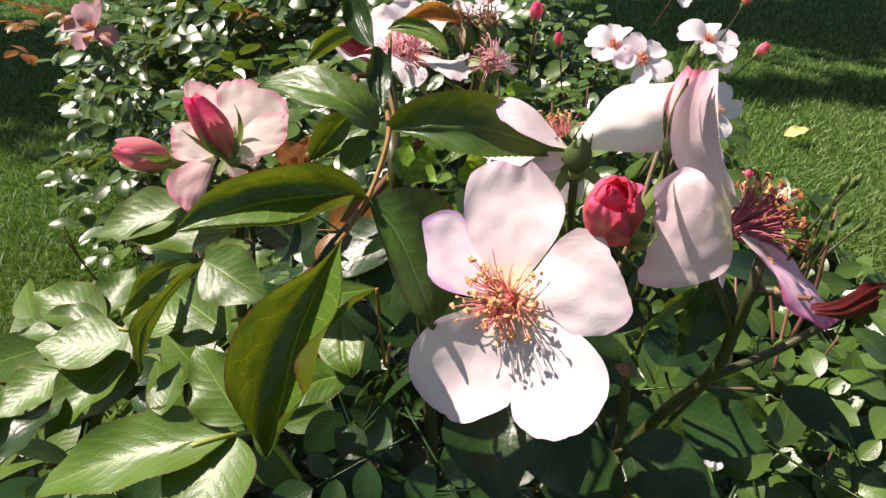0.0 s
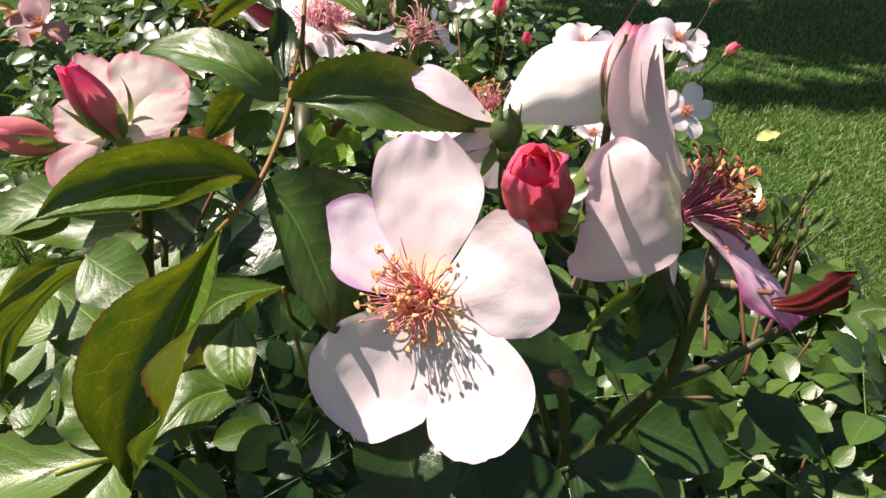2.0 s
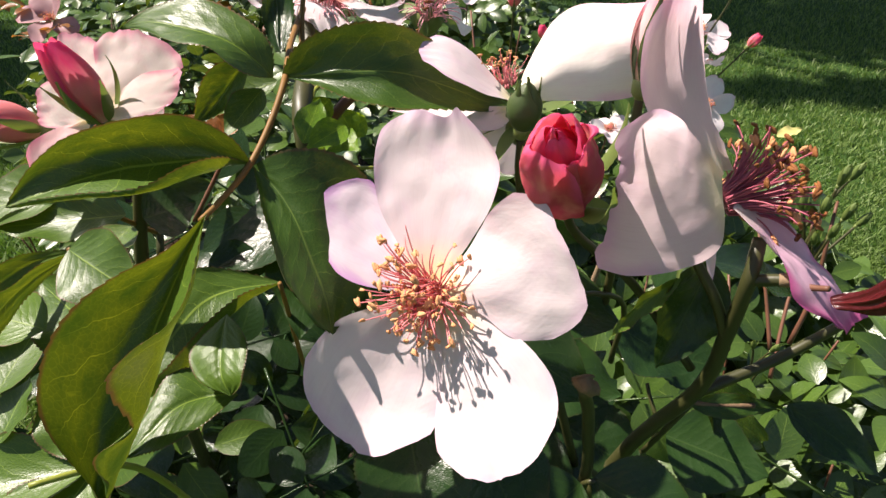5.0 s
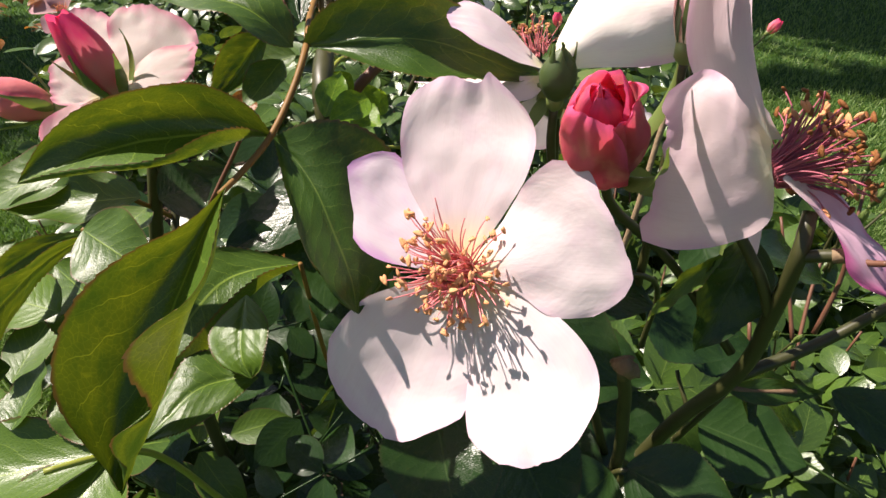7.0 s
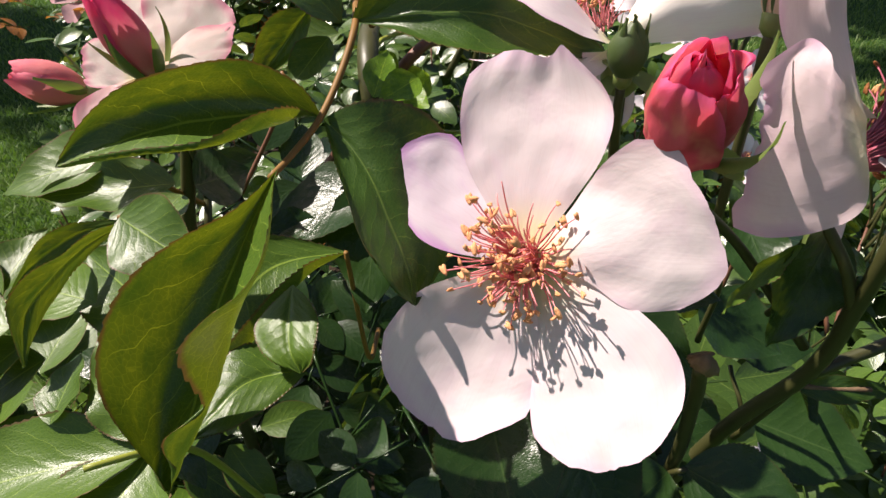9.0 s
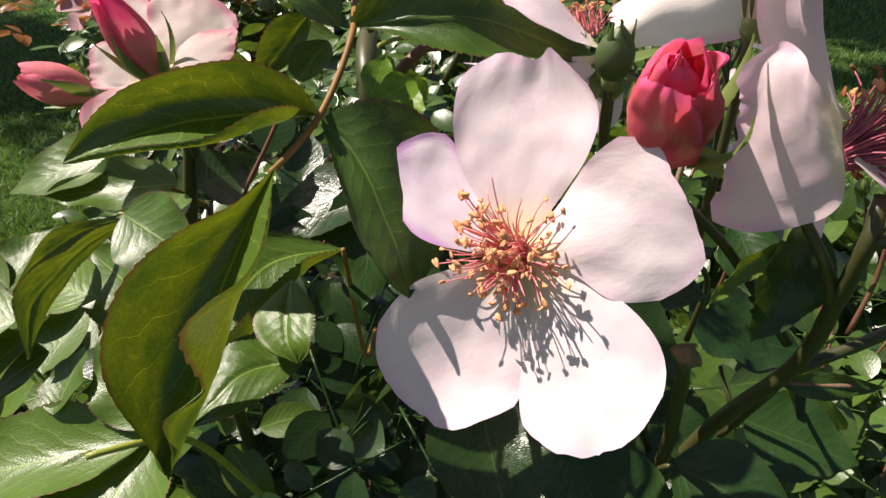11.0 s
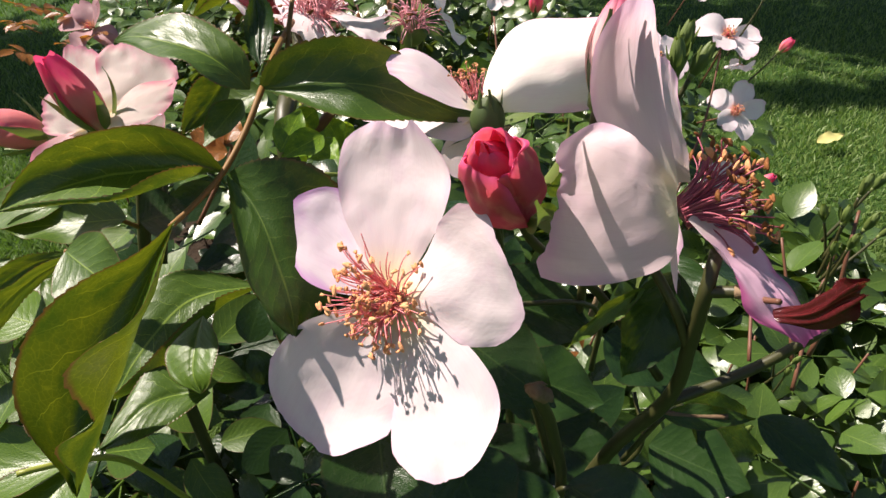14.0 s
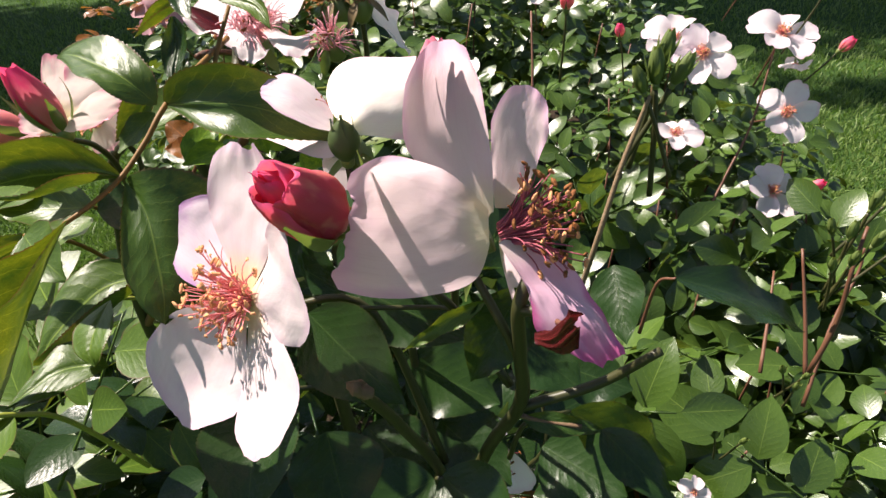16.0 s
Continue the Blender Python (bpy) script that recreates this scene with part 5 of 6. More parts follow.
loft_petal(flower, ([(0.0242, 0.1843, 0.8051), (0.0354, 0.1840, 0.8221), (0.0394, 0.1782, 0.8349), (0.0476, 0.1720, 0.8451)],
    [(0.0245, 0.1839, 0.8044), (0.0392, 0.1715, 0.8193), (0.0486, 0.1649, 0.8271), (0.0557, 0.1589, 0.8304)],
    [(0.0248, 0.1834, 0.8036), (0.0355, 0.1717, 0.8073), (0.0451, 0.1627, 0.8059), (0.0598, 0.1531, 0.8161)]), PETAL_CREAM, rough=0.0011, frill=0.0010, seed=5.0)
pistil(flower, C - N * 0.001, N)
stamens(flower, C - N * 0.001, N + np.array((-0.42, 0.0, 0.02)), FRESH, ANTHERS, 160, 0.0046, 0.22, 0.93)
calyx(flower, C - N * 0.004, N)
stalk(flower, [C - N * 0.014, C - N * 0.03 + np.array((0, 0, -0.006)), (0.055, 0.215, 0.775), (0.082, 0.212, 0.690)], 0.0014, 0.0018)

# the flower seen from its side
C = np.array((0.1035, 0.1985, 0.8240))
N = unit((0.85, 0.12, 0.36))
flower = thing("rose_flower", C, "blush pink rose seen from the side, with dark red stamens", "rose flower", NEAR_FLOWERS)
loft_petal(flower, ([(0.1010, 0.1953, 0.8325), (0.0862, 0.1957, 0.8439), (0.0774, 0.1968, 0.8530), (0.0759, 0.2020, 0.8647), (0.0782, 0.2064, 0.8778)],
    [(0.1010, 0.1958, 0.8331), (0.0923, 0.1982, 0.8461), (0.0874, 0.2023, 0.8570), (0.0858, 0.2056, 0.8694), (0.0864, 0.2061, 0.8807)],
    [(0.1021, 0.1974, 0.8334), (0.1004, 0.2074, 0.8431), (0.0985, 0.2136, 0.8545), (0.0960, 0.2161, 0.8660), (0.0926, 0.2162, 0.8761)]), PETAL_BLUSH, stations=(-1, -0.2, 1), rough=0.0006, frill=0.0008, seed=6.0)
loft_petal(flower, ([(0.1007, 0.1957, 0.8349), (0.0908, 0.1954, 0.8459), (0.0828, 0.1891, 0.8530), (0.0742, 0.1822, 0.8576), (0.0645, 0.1773, 0.8529)],
    [(0.1011, 0.1936, 0.8300), (0.0913, 0.1877, 0.8335), (0.0816, 0.1809, 0.8368), (0.0723, 0.1758, 0.8397), (0.0662, 0.1729, 0.8414)],
    [(0.1016, 0.1912, 0.8262), (0.0983, 0.1812, 0.8195), (0.0865, 0.1747, 0.8183), (0.0731, 0.1715, 0.8188), (0.0600, 0.1648, 0.8267)]), PETAL_BLUSH, rough=0.0012, frill=0.0024, seed=7.0, round_off=0.05)
loft_petal(flower, ([(0.1022, 0.1998, 0.8333), (0.0990, 0.2180, 0.8411), (0.0972, 0.2367, 0.8511)],
    [(0.1037, 0.2000, 0.8332), (0.1050, 0.2271, 0.8404), (0.1077, 0.2516, 0.8524)],
    [(0.1060, 0.2003, 0.8331), (0.1132, 0.2335, 0.8316), (0.1175, 0.2603, 0.8377)]), PETAL_BLUSH, rough=0.0010, frill=0.0010, seed=8.0)
loft_petal(flower, ([(0.1043, 0.1915, 0.8260), (0.1099, 0.1844, 0.8214), (0.1146, 0.1782, 0.8164), (0.1177, 0.1723, 0.8105), (0.1275, 0.1717, 0.8018)],
    [(0.1049, 0.1929, 0.8261), (0.1150, 0.1888, 0.8193), (0.1227, 0.1824, 0.8134), (0.1303, 0.1777, 0.8063), (0.1375, 0.1754, 0.7975)],
    [(0.1064, 0.1943, 0.8260), (0.1211, 0.1971, 0.8191), (0.1308, 0.1936, 0.8116), (0.1379, 0.1873, 0.8042), (0.1438, 0.1811, 0.7989)]), PETAL_PURPLE, label="curled purple petal", rough=0.0022, frill=0.0026, seed=9.0)
petal(flower, C + np.array((0.000, 0.002, -0.002)), (0.1150, 0.2200, 0.7900), (0.8, -0.3, 0.3), 0.028, PETAL_BLUSH, bend=-0.05, left=20, right=20, rough=0.0015, phase=4.0)
pistil(flower, C + N * 0.001, N, material=FILAMENT_DARK)
stamens(flower, C + N * 0.001, N, OLDER, ANTHERS[1:] + ANTHERS_BROWN * 2, 120, 0.0038, 0.1, 1.2)
calyx(flower, C - N * 0.003, N, count=0)
part("sepal", blade(C - N * 0.006, (0.094, 0.192, 0.803), (-0.6, -0.7, 0.3), 0.005, "leaf", 0.05, 0, 20, 20, nu=12, nv=7, teeth=0), SEPAL, flower)
stalk(flower, [C - N * 0.013, (0.1000, 0.1930, 0.8060), (0.1060, 0.1900, 0.7960), (0.1118, 0.1895, 0.7830)], 0.0014, 0.0018)

# the cream flower behind
C = np.array((0.0490, 0.2280, 0.8415))
N = unit((-0.30, -0.15, 0.94))
flower = thing("rose_flower", C, "cream rose with pink-edged petals and orange stamens", "rose flower", NEAR_FLOWERS)
loft_petal(flower, ([(0.0490, 0.2284, 0.8421), (0.0397, 0.2362, 0.8504), (0.0292, 0.2405, 0.8577), (0.0212, 0.2371, 0.8584)],
    [(0.0490, 0.2284, 0.8421), (0.0395, 0.2298, 0.8484), (0.0302, 0.2310, 0.8543), (0.0202, 0.2295, 0.8563)],
    [(0.0490, 0.2284, 0.8421), (0.0403, 0.2236, 0.8461), (0.0308, 0.2225, 0.8505), (0.0239, 0.2236, 0.8540)]), PETAL_CREAM, rough=0.0006, frill=0.0006, seed=10.0)
loft_petal(flower, ([(0.0490, 0.2288, 0.8427), (0.0500, 0.2113, 0.8615), (0.0571, 0.2080, 0.8729), (0.0686, 0.2111, 0.8745), (0.0848, 0.2159, 0.8740)],
    [(0.0490, 0.2284, 0.8421), (0.0561, 0.2217, 0.8539), (0.0654, 0.2172, 0.8592), (0.0754, 0.2166, 0.8612), (0.0873, 0.2158, 0.8624)],
    [(0.0494, 0.2283, 0.8418), (0.0577, 0.2211, 0.8453), (0.0662, 0.2154, 0.8473), (0.0762, 0.2112, 0.8495), (0.0861, 0.2104, 0.8529)]), PETAL_TIPPED, rough=0.0008, frill=0.0010, seed=11.0, round_off=0.06)
loft_petal(flower, ([(0.0488, 0.2305, 0.8400), (0.0375, 0.2355, 0.8380), (0.0244, 0.2384, 0.8364), (0.0110, 0.2393, 0.8354)],
    [(0.0488, 0.2303, 0.8397), (0.0392, 0.2312, 0.8370), (0.0253, 0.2346, 0.8362), (0.0101, 0.2383, 0.8357)],
    [(0.0490, 0.2290, 0.8396), (0.0428, 0.2239, 0.8352), (0.0298, 0.2278, 0.8351), (0.0130, 0.2370, 0.8356)]), PETAL_CREAM, rough=0.0006, seed=12.0)
petal(flower, C, (0.0451, 0.2371, 0.8150), (-0.1, -0.9, 0.3), 0.022, PETAL_CREAM, left=15, right=15, rough=0.0005, phase=5.0)
stamens(flower, C + np.array((-0.003, 0.007, 0.003)), unit((-0.25, 0.65, 0.72)), FRESH, ANTHERS, 46, 0.0030, 0.0, 0.62)
calyx(flower, C - N * 0.003, N)
stalk(flower, [C - N * 0.012, (0.055, 0.238, 0.80), (0.060, 0.245, 0.74), (0.074, 0.237, 0.57)], 0.0014, 0.0022)

# the spent flower at the top
C = np.array((-0.0190, 0.3138, 0.8500))
N = unit((0.0, -0.40, 0.92))
flower = thing("rose_flower", C, "fading white rose with curled dry pink stamens", "rose flower", NEAR_FLOWERS)
petal(flower, C, (-0.0548, 0.3278, 0.8581), N, 0.028, PETAL_WHITE, left=25, right=30, ripple=0.04, rough=0.003, phase=1.0)
loft_petal(flower, ([(-0.0194, 0.3107, 0.8546), (-0.0299, 0.3137, 0.8563), (-0.0405, 0.3204, 0.8598)],
    [(-0.0181, 0.3091, 0.8537), (-0.0189, 0.3005, 0.8502), (-0.0195, 0.2945, 0.8451)],
    [(-0.0160, 0.3081, 0.8535), (-0.0099, 0.3003, 0.8495), (-0.0051, 0.2978, 0.8482)]), PETAL_WHITE, rough=0.0016, frill=0.0022, seed=51.0)
loft_petal(flower, ([(-0.0148, 0.3085, 0.8538), (-0.0052, 0.2986, 0.8512), (0.0001, 0.2927, 0.8484)],
    [(-0.0137, 0.3089, 0.8542), (0.0011, 0.3011, 0.8515), (0.0109, 0.2947, 0.8469)],
    [(-0.0126, 0.3096, 0.8549), (0.0044, 0.3055, 0.8518), (0.0146, 0.3114, 0.8560)]), PETAL_WHITE, rough=0.0016, frill=0.0022, seed=52.0)
petal(flower, C, (-0.0101, 0.3537, 0.8669), N + np.array((0, -0.5, 0)), 0.034, PETAL_WHITE, left=25, right=25, ripple=0.04, rough=0.003, phase=4.0)
petal(flower, C, (-0.0453, 0.3429, 0.8600), N + np.array((0, -0.5, 0)), 0.024, PETAL_WHITE, left=25, right=25, ripple=0.04, rough=0.003, phase=5.0)
pistil(flower, C, N, material=FILAMENT_DRY)
stamens(flower, C, N, DRIED, ANTHERS_BROWN, 170, 0.0064, 0.88, 1.15)
calyx(flower, C - N * 0.003, N, spread=110)
part("sepal", blade(C - N * 0.004 + np.array((-0.008, 0, 0)), (-0.0594, 0.3228, 0.8609), (-0.4, -0.6, 0.6), 0.010, "leaf", 0.06, 0, 40, 40, nu=14, nv=7), LEAF_RED, flower, "dark red sepal")
stalk(flower, [C - N * 0.012, (-0.0418, 0.3129, 0.8420), (-0.0406, 0.2968, 0.8449)], 0.0014, 0.0014, CANE_BROWN)

# spent heads and green hips beside it
def spent_head(place, axis, label, petals=(), brown=True):
    ob = thing("spent_rose", place, label, "spent rose", "spent heads on the near bush")
    c, a = np.asarray(place, float), unit(axis)
    part("hip", turned(c - a * 0.014, a, [(0, 0.002), (0.003, 0.0048), (0.008, 0.0062), (0.012, 0.0050), (0.0145, 0.0036)], 14, 0.08), HIP, ob)
    stamens(ob, c, a, BROWNED if brown else DRIED, ANTHERS_BROWN, 64, 0.0040, 0.85, 0.95)
    for k in range(4):
        _, x, y = frame_of(a)
        r = x * math.cos(1.57 * k) + y * math.sin(1.57 * k)
        part("sepal", blade(c + r * 0.003, c + r * 0.014 - a * 0.010, a + r * 0.3, 0.005, "leaf", 0.1, 0, 20, 20, nu=10, nv=5, teeth=0), SEPAL_RED if brown else SEPAL, ob)
    for tip, wide in petals:
        petal(ob, c, tip, a + np.array((0, -0.5, 0.2)), wide, PETAL_WHITE, rough=0.003, ripple=0.04, left=20, right=30)
    stalk(ob, [c - a * 0.013, c - a * 0.03 + np.array((0, 0, -0.006)), c + np.array((-0.01, 0.01, -0.07))], 0.0013, 0.0016)


spent_head((0.0220, 0.2980, 0.8520), (0.1, -0.75, 0.65), "withered rose head with dry pink stamens", brown=False)
spent_head((0.0230, 0.3420, 0.8600), (0.1, -0.35, 0.93), "spent brown rose head on a green hip", [((0.0347, 0.3769, 0.8270), 0.030), ((0.0177, 0.4102, 0.8533), 0.028)])
spent_head((0.0111, 0.3428, 0.8591), (-0.2, -0.2, 0.96), "green rose hip with dry brown tip")

# the pink flower and buds on the far side of the leaf
C = np.array((-0.1105, 0.3076, 0.8069))
N = unit((-0.10, -0.55, 0.83))
flower = thing("rose_flower", C, "soft pink rose with deep pink ruffled edges behind two buds", "rose flower", NEAR_FLOWERS)
loft_petal(flower, ([(-0.0998, 0.2720, 0.8257), (-0.1034, 0.2832, 0.8333), (-0.1065, 0.2940, 0.8387), (-0.1061, 0.3026, 0.8425)],
    [(-0.0986, 0.2713, 0.8246), (-0.0924, 0.2817, 0.8311), (-0.0903, 0.2925, 0.8365), (-0.0904, 0.3023, 0.8420)],
    [(-0.0973, 0.2703, 0.8231), (-0.0830, 0.2774, 0.8266), (-0.0751, 0.2859, 0.8302), (-0.0710, 0.2954, 0.8354)]), PETAL_PINK, rough=0.0022, frill=0.0022, seed=21.0)
loft_petal(flower, ([(-0.0989, 0.2712, 0.8227), (-0.0895, 0.2797, 0.8300), (-0.0788, 0.2867, 0.8332), (-0.0716, 0.2914, 0.8347)],
    [(-0.0979, 0.2689, 0.8221), (-0.0874, 0.2692, 0.8269), (-0.0780, 0.2716, 0.8286), (-0.0711, 0.2749, 0.8282)],
    [(-0.0974, 0.2666, 0.8212), (-0.0868, 0.2599, 0.8239), (-0.0784, 0.2596, 0.8252), (-0.0714, 0.2629, 0.8266)]), PETAL_PINK, rough=0.0014, frill=0.0022, seed=22.0)
loft_petal(flower, ([(-0.1035, 0.2747, 0.8244), (-0.1148, 0.2855, 0.8296), (-0.1221, 0.2954, 0.8354), (-0.1254, 0.3039, 0.8426)],
    [(-0.1027, 0.2755, 0.8255), (-0.1108, 0.2862, 0.8307), (-0.1153, 0.2954, 0.8354), (-0.1174, 0.3025, 0.8423)],
    [(-0.1016, 0.2759, 0.8261), (-0.1035, 0.2850, 0.8325), (-0.1054, 0.2933, 0.8376), (-0.1065, 0.2996, 0.8416)]), PETAL_PINK, rough=0.0014, frill=0.0016, seed=23.0)
loft_petal(flower, ([(-0.1031, 0.2721, 0.8223), (-0.1129, 0.2796, 0.8298), (-0.1225, 0.2834, 0.8301), (-0.1298, 0.2849, 0.8270)],
    [(-0.1033, 0.2703, 0.8214), (-0.1122, 0.2731, 0.8238), (-0.1198, 0.2759, 0.8225), (-0.1268, 0.2782, 0.8206)],
    [(-0.1037, 0.2684, 0.8204), (-0.1105, 0.2679, 0.8178), (-0.1169, 0.2694, 0.8165), (-0.1262, 0.2728, 0.8162)]), PETAL_PINK, rough=0.0014, frill=0.0018, seed=24.0)
loft_petal(flower, ([(-0.1046, 0.2693, 0.8199), (-0.1144, 0.2679, 0.8178), (-0.1235, 0.2634, 0.8129), (-0.1260, 0.2583, 0.8055)],
    [(-0.1040, 0.2686, 0.8188), (-0.1093, 0.2634, 0.8129), (-0.1136, 0.2575, 0.8059), (-0.1149, 0.2533, 0.7998)],
    [(-0.1030, 0.2683, 0.8184), (-0.1060, 0.2652, 0.8120), (-0.1082, 0.2599, 0.8060), (-0.1102, 0.2556, 0.7996)]), PETAL_PALE, rough=0.0014, frill=0.0016, seed=25.0)
petal(flower, C, (-0.0968, 0.3023, 0.7992), N, 0.026, PETAL_PINK, left=15, right=15, rough=0.002, phase=6.0)
pistil(flower, C, N)
stamens(flower, C, N, FRESH, ANTHERS, 40, 0.0035)
calyx(flower, C - N * 0.003, N)
stalk(flower, [C - N * 0.012, C + np.array((0.0, 0.02, -0.035)), (-0.108, 0.300, 0.735)], 0.0014, 0.0018)

BUDS = "buds on the near bush"
bud("rose_bud", (-0.0955, 0.2665, 0.8205), (-0.1045, 0.2600, 0.8520), 0.0150, "tall deep pink rosebud with green sepals", BUDS, PETAL_ROSE, 0.12, 5, 0.022, 24, 0.4, [(-0.092, 0.278, 0.808), (-0.094, 0.290, 0.790), (-0.100, 0.300, 0.755)])
bud("rose_bud", (-0.1325, 0.2860, 0.8090), (-0.1530, 0.2755, 0.8210), 0.0165, "salmon pink rosebud leaning outwards with long sepals", BUDS, petal_material("salmon_petal", (0.80, 0.27, 0.27), (0.82, 0.16, 0.26), (0.7, 0.4, 0.25), 0.6, 0.34, 0.6), 0.10, 5, 0.020, 30, 1.4,
    [(-0.120, 0.288, 0.803), (-0.105, 0.296, 0.785), (-0.104, 0.300, 0.755)])
ruffled_bud((0.0572, 0.1862, 0.8336), (0.0489, 0.1634, 0.8598), 0.0186, "unfurling coral-pink rosebud with hot pink rims", BUDS, PETAL_CORAL,
            [(0.064, 0.195, 0.816), (0.086, 0.204, 0.792), (0.1085, 0.1975, 0.762)], ((0.0695, 0.1806, 0.8592), (0.0600, 0.1500, 0.8525), (0.0430, 0.1750, 0.8515), (0.0720, 0.1850, 0.8250)))
bud("rose_bud", (0.0503, 0.2215, 0.8365), (0.0508, 0.2192, 0.8512), 0.0110, "closed green rosebud wrapped in sepals", BUDS, SEPAL_DARK, 0.0, 5, 0.0165, -2, 0.9, [(0.0515, 0.225, 0.815), (0.062, 0.242, 0.76)], 4, SEPAL_DARK, top=0.87)
bud("rose_bud", (0.0800, 0.2095, 0.8540), (0.0832, 0.2137, 0.8795), 0.0120, "slim pink rosebud half hidden by green sepals", BUDS, PETAL_PALE, 0.05, 5, 0.023, 4, 2.6, [(0.0800, 0.2100, 0.8420), (0.0844, 0.2195, 0.8284), (0.085, 0.225, 0.76)], 4, SEPAL_DARK)
leaf = compound_leaf(bush, [(0.1200, 0.1812, 0.8095), (0.1225, 0.1765, 0.8110), (0.1245, 0.1725, 0.8135)], 0.0010, 0.0008, "crumpled glossy dark red young leaf", CANE_BROWN)
part("leaflet", loft(([(0.1167, 0.1609, 0.8201), (0.1217, 0.1583, 0.8253), (0.1255, 0.1557, 0.8304), (0.1266, 0.1522, 0.8359)],
    [(0.1167, 0.1601, 0.8189), (0.1208, 0.1541, 0.8244), (0.1238, 0.1509, 0.8303), (0.1263, 0.1486, 0.8358)],
    [(0.1170, 0.1585, 0.8184), (0.1220, 0.1533, 0.8195), (0.1259, 0.1513, 0.8239), (0.1280, 0.1489, 0.8310)]), nu=40, nv=31, rough=0.0024, frill=0.0026, pleat=0.0007, round_off=0.12, seed=41.0), LEAF_RED, leaf)

# a flower low in the bush
C = np.array((0.098, 0.245, 0.672))
N = unit((0.1, -0.9, -0.1))
flower = thing("rose_flower", C, "small white rose hidden low among the stems", "rose flower", NEAR_FLOWERS)
petal(flower, C, (0.0930, 0.2370, 0.7000), N, 0.022, PETAL_WHITE, left=20, right=20, rough=0.002)
petal(flower, C, (0.0880, 0.2350, 0.6550), N, 0.024, PETAL_WHITE, left=20, right=20, rough=0.002)
petal(flower, C, (0.1150, 0.2350, 0.6500), N, 0.024, PETAL_WHITE, left=20, right=20, rough=0.002)
stamens(flower, C, N, OLDER, ANTHERS_BROWN, 40, 0.0035)
calyx(flower, C - N * 0.003, N)
stalk(flower, [C - N * 0.012, (0.095, 0.262, 0.66), (0.078, 0.25, 0.57)], 0.0013, 0.0018)


# ---- rose bushes behind ----
def bed_height(x, y):
    left = float(np.interp(y, [0.2, 0.4, 0.6, 0.9, 1.2, 1.6, 2.0, 2.3], [0.62, 0.58, 0.52, 0.52, 0.58, 0.63, 0.62, 0.5]))
    right = float(np.interp(y, [0.2, 0.4, 0.6, 0.9, 1.2, 1.6, 2.0, 2.3], [0.50, 0.34, 0.28, 0.33, 0.43, 0.56, 0.60, 0.5]))
    f = min(1.0, max(0.0, (x + 0.15) / 0.4))
    h = left * (1 - f) + right * f
    a, b = bed_left(y), bed_right(y)
    e = abs((x - (a + b) / 2) / max(0.05, (b - a) / 2))
    return h * (1 - 0.55 * min(1.0, e) ** 5) + 0.06 * noise.noise(Vector((x * 4.5, y * 4.5, 2)))


def spray(seed, size, fine):
    """A small compound leaf in its own space: stalk along x, upper side to z."""
    r = random.Random(seed)
    pieces_leaf = []
    length = size * 2.1
    arch = r.uniform(-0.1, 0.12)
    path = [np.array((length * f, 0, arch * length * f * f)) for f in (0, 0.35, 0.7, 1.0)]
    for f, sides in ((0.45, (-1, 1)), (0.78, (-1, 1)), (1.0, (0,))):
        root = np.array((length * f, 0, arch * length * f * f))
        for s in sides:
            a = radians(r.uniform(50, 72)) * s
            droop = r.uniform(-0.45, 0.15)
            way = unit((math.cos(a), math.sin(a), droop))
            k = size * r.uniform(0.8, 1.15) * (1.1 if s == 0 else 1)
            face = unit((r.uniform(-0.25, 0.25), r.uniform(-0.3, 0.3) - 0.25 * s, 1))
            pieces_leaf.append(blade(root + way * 0.003, root + way * k, face, k * r.uniform(0.56, 0.70), "leaf", r.uniform(0, 0.07), r.uniform(-0.12, 0.02),
                                     r.uniform(5, 30), r.uniform(5, 30), twist=r.uniform(-15, 15), nu=10 if fine else 7, nv=5, teeth=0.0, slim=False))
    stem = tube(path, 0.0010, 0.0006, 4, 2)
    return joined(*pieces_leaf, stem)


SPRAYS = [spray(20 + k, 0.036 + 0.004 * (k % 4), True) for k in range(8)]
SPRAY_MESHES = [mesh_of("leaf", v, f, LEAF_FAR, t) for v, f, t in SPRAYS]
# same sprays in the darkened green, which stands in for shade inside the bush
SPRAY_DARKENED = [mesh_of("leaf", v, f, LEAF_DARKENED, t) for v, f, t in SPRAYS]
SPRAY_BRONZE = [mesh_of("leaf", v, f, LEAF_YOUNG, t) for v, f, t in SPRAYS[:2]]


def spray_pose(r, x, y, z, up=0.75, lean=-0.05, rise=0.0, loose=0.36):
    face = unit((r.gauss(lean, loose), r.gauss(-0.22, loose), up))
    a = r.uniform(0, 6.283)
    ax = np.array((math.cos(a), math.sin(a), r.uniform(-0.2, 0.45) + rise))
    ax = unit(ax - face * np.dot(ax, face))
    m = Matrix((ax, np.cross(face, ax), face)).transposed().to_4x4()
    return Matrix.Translation((x, y, z)) @ m @ Matrix.Scale(r.uniform(0.75, 1.15), 4)


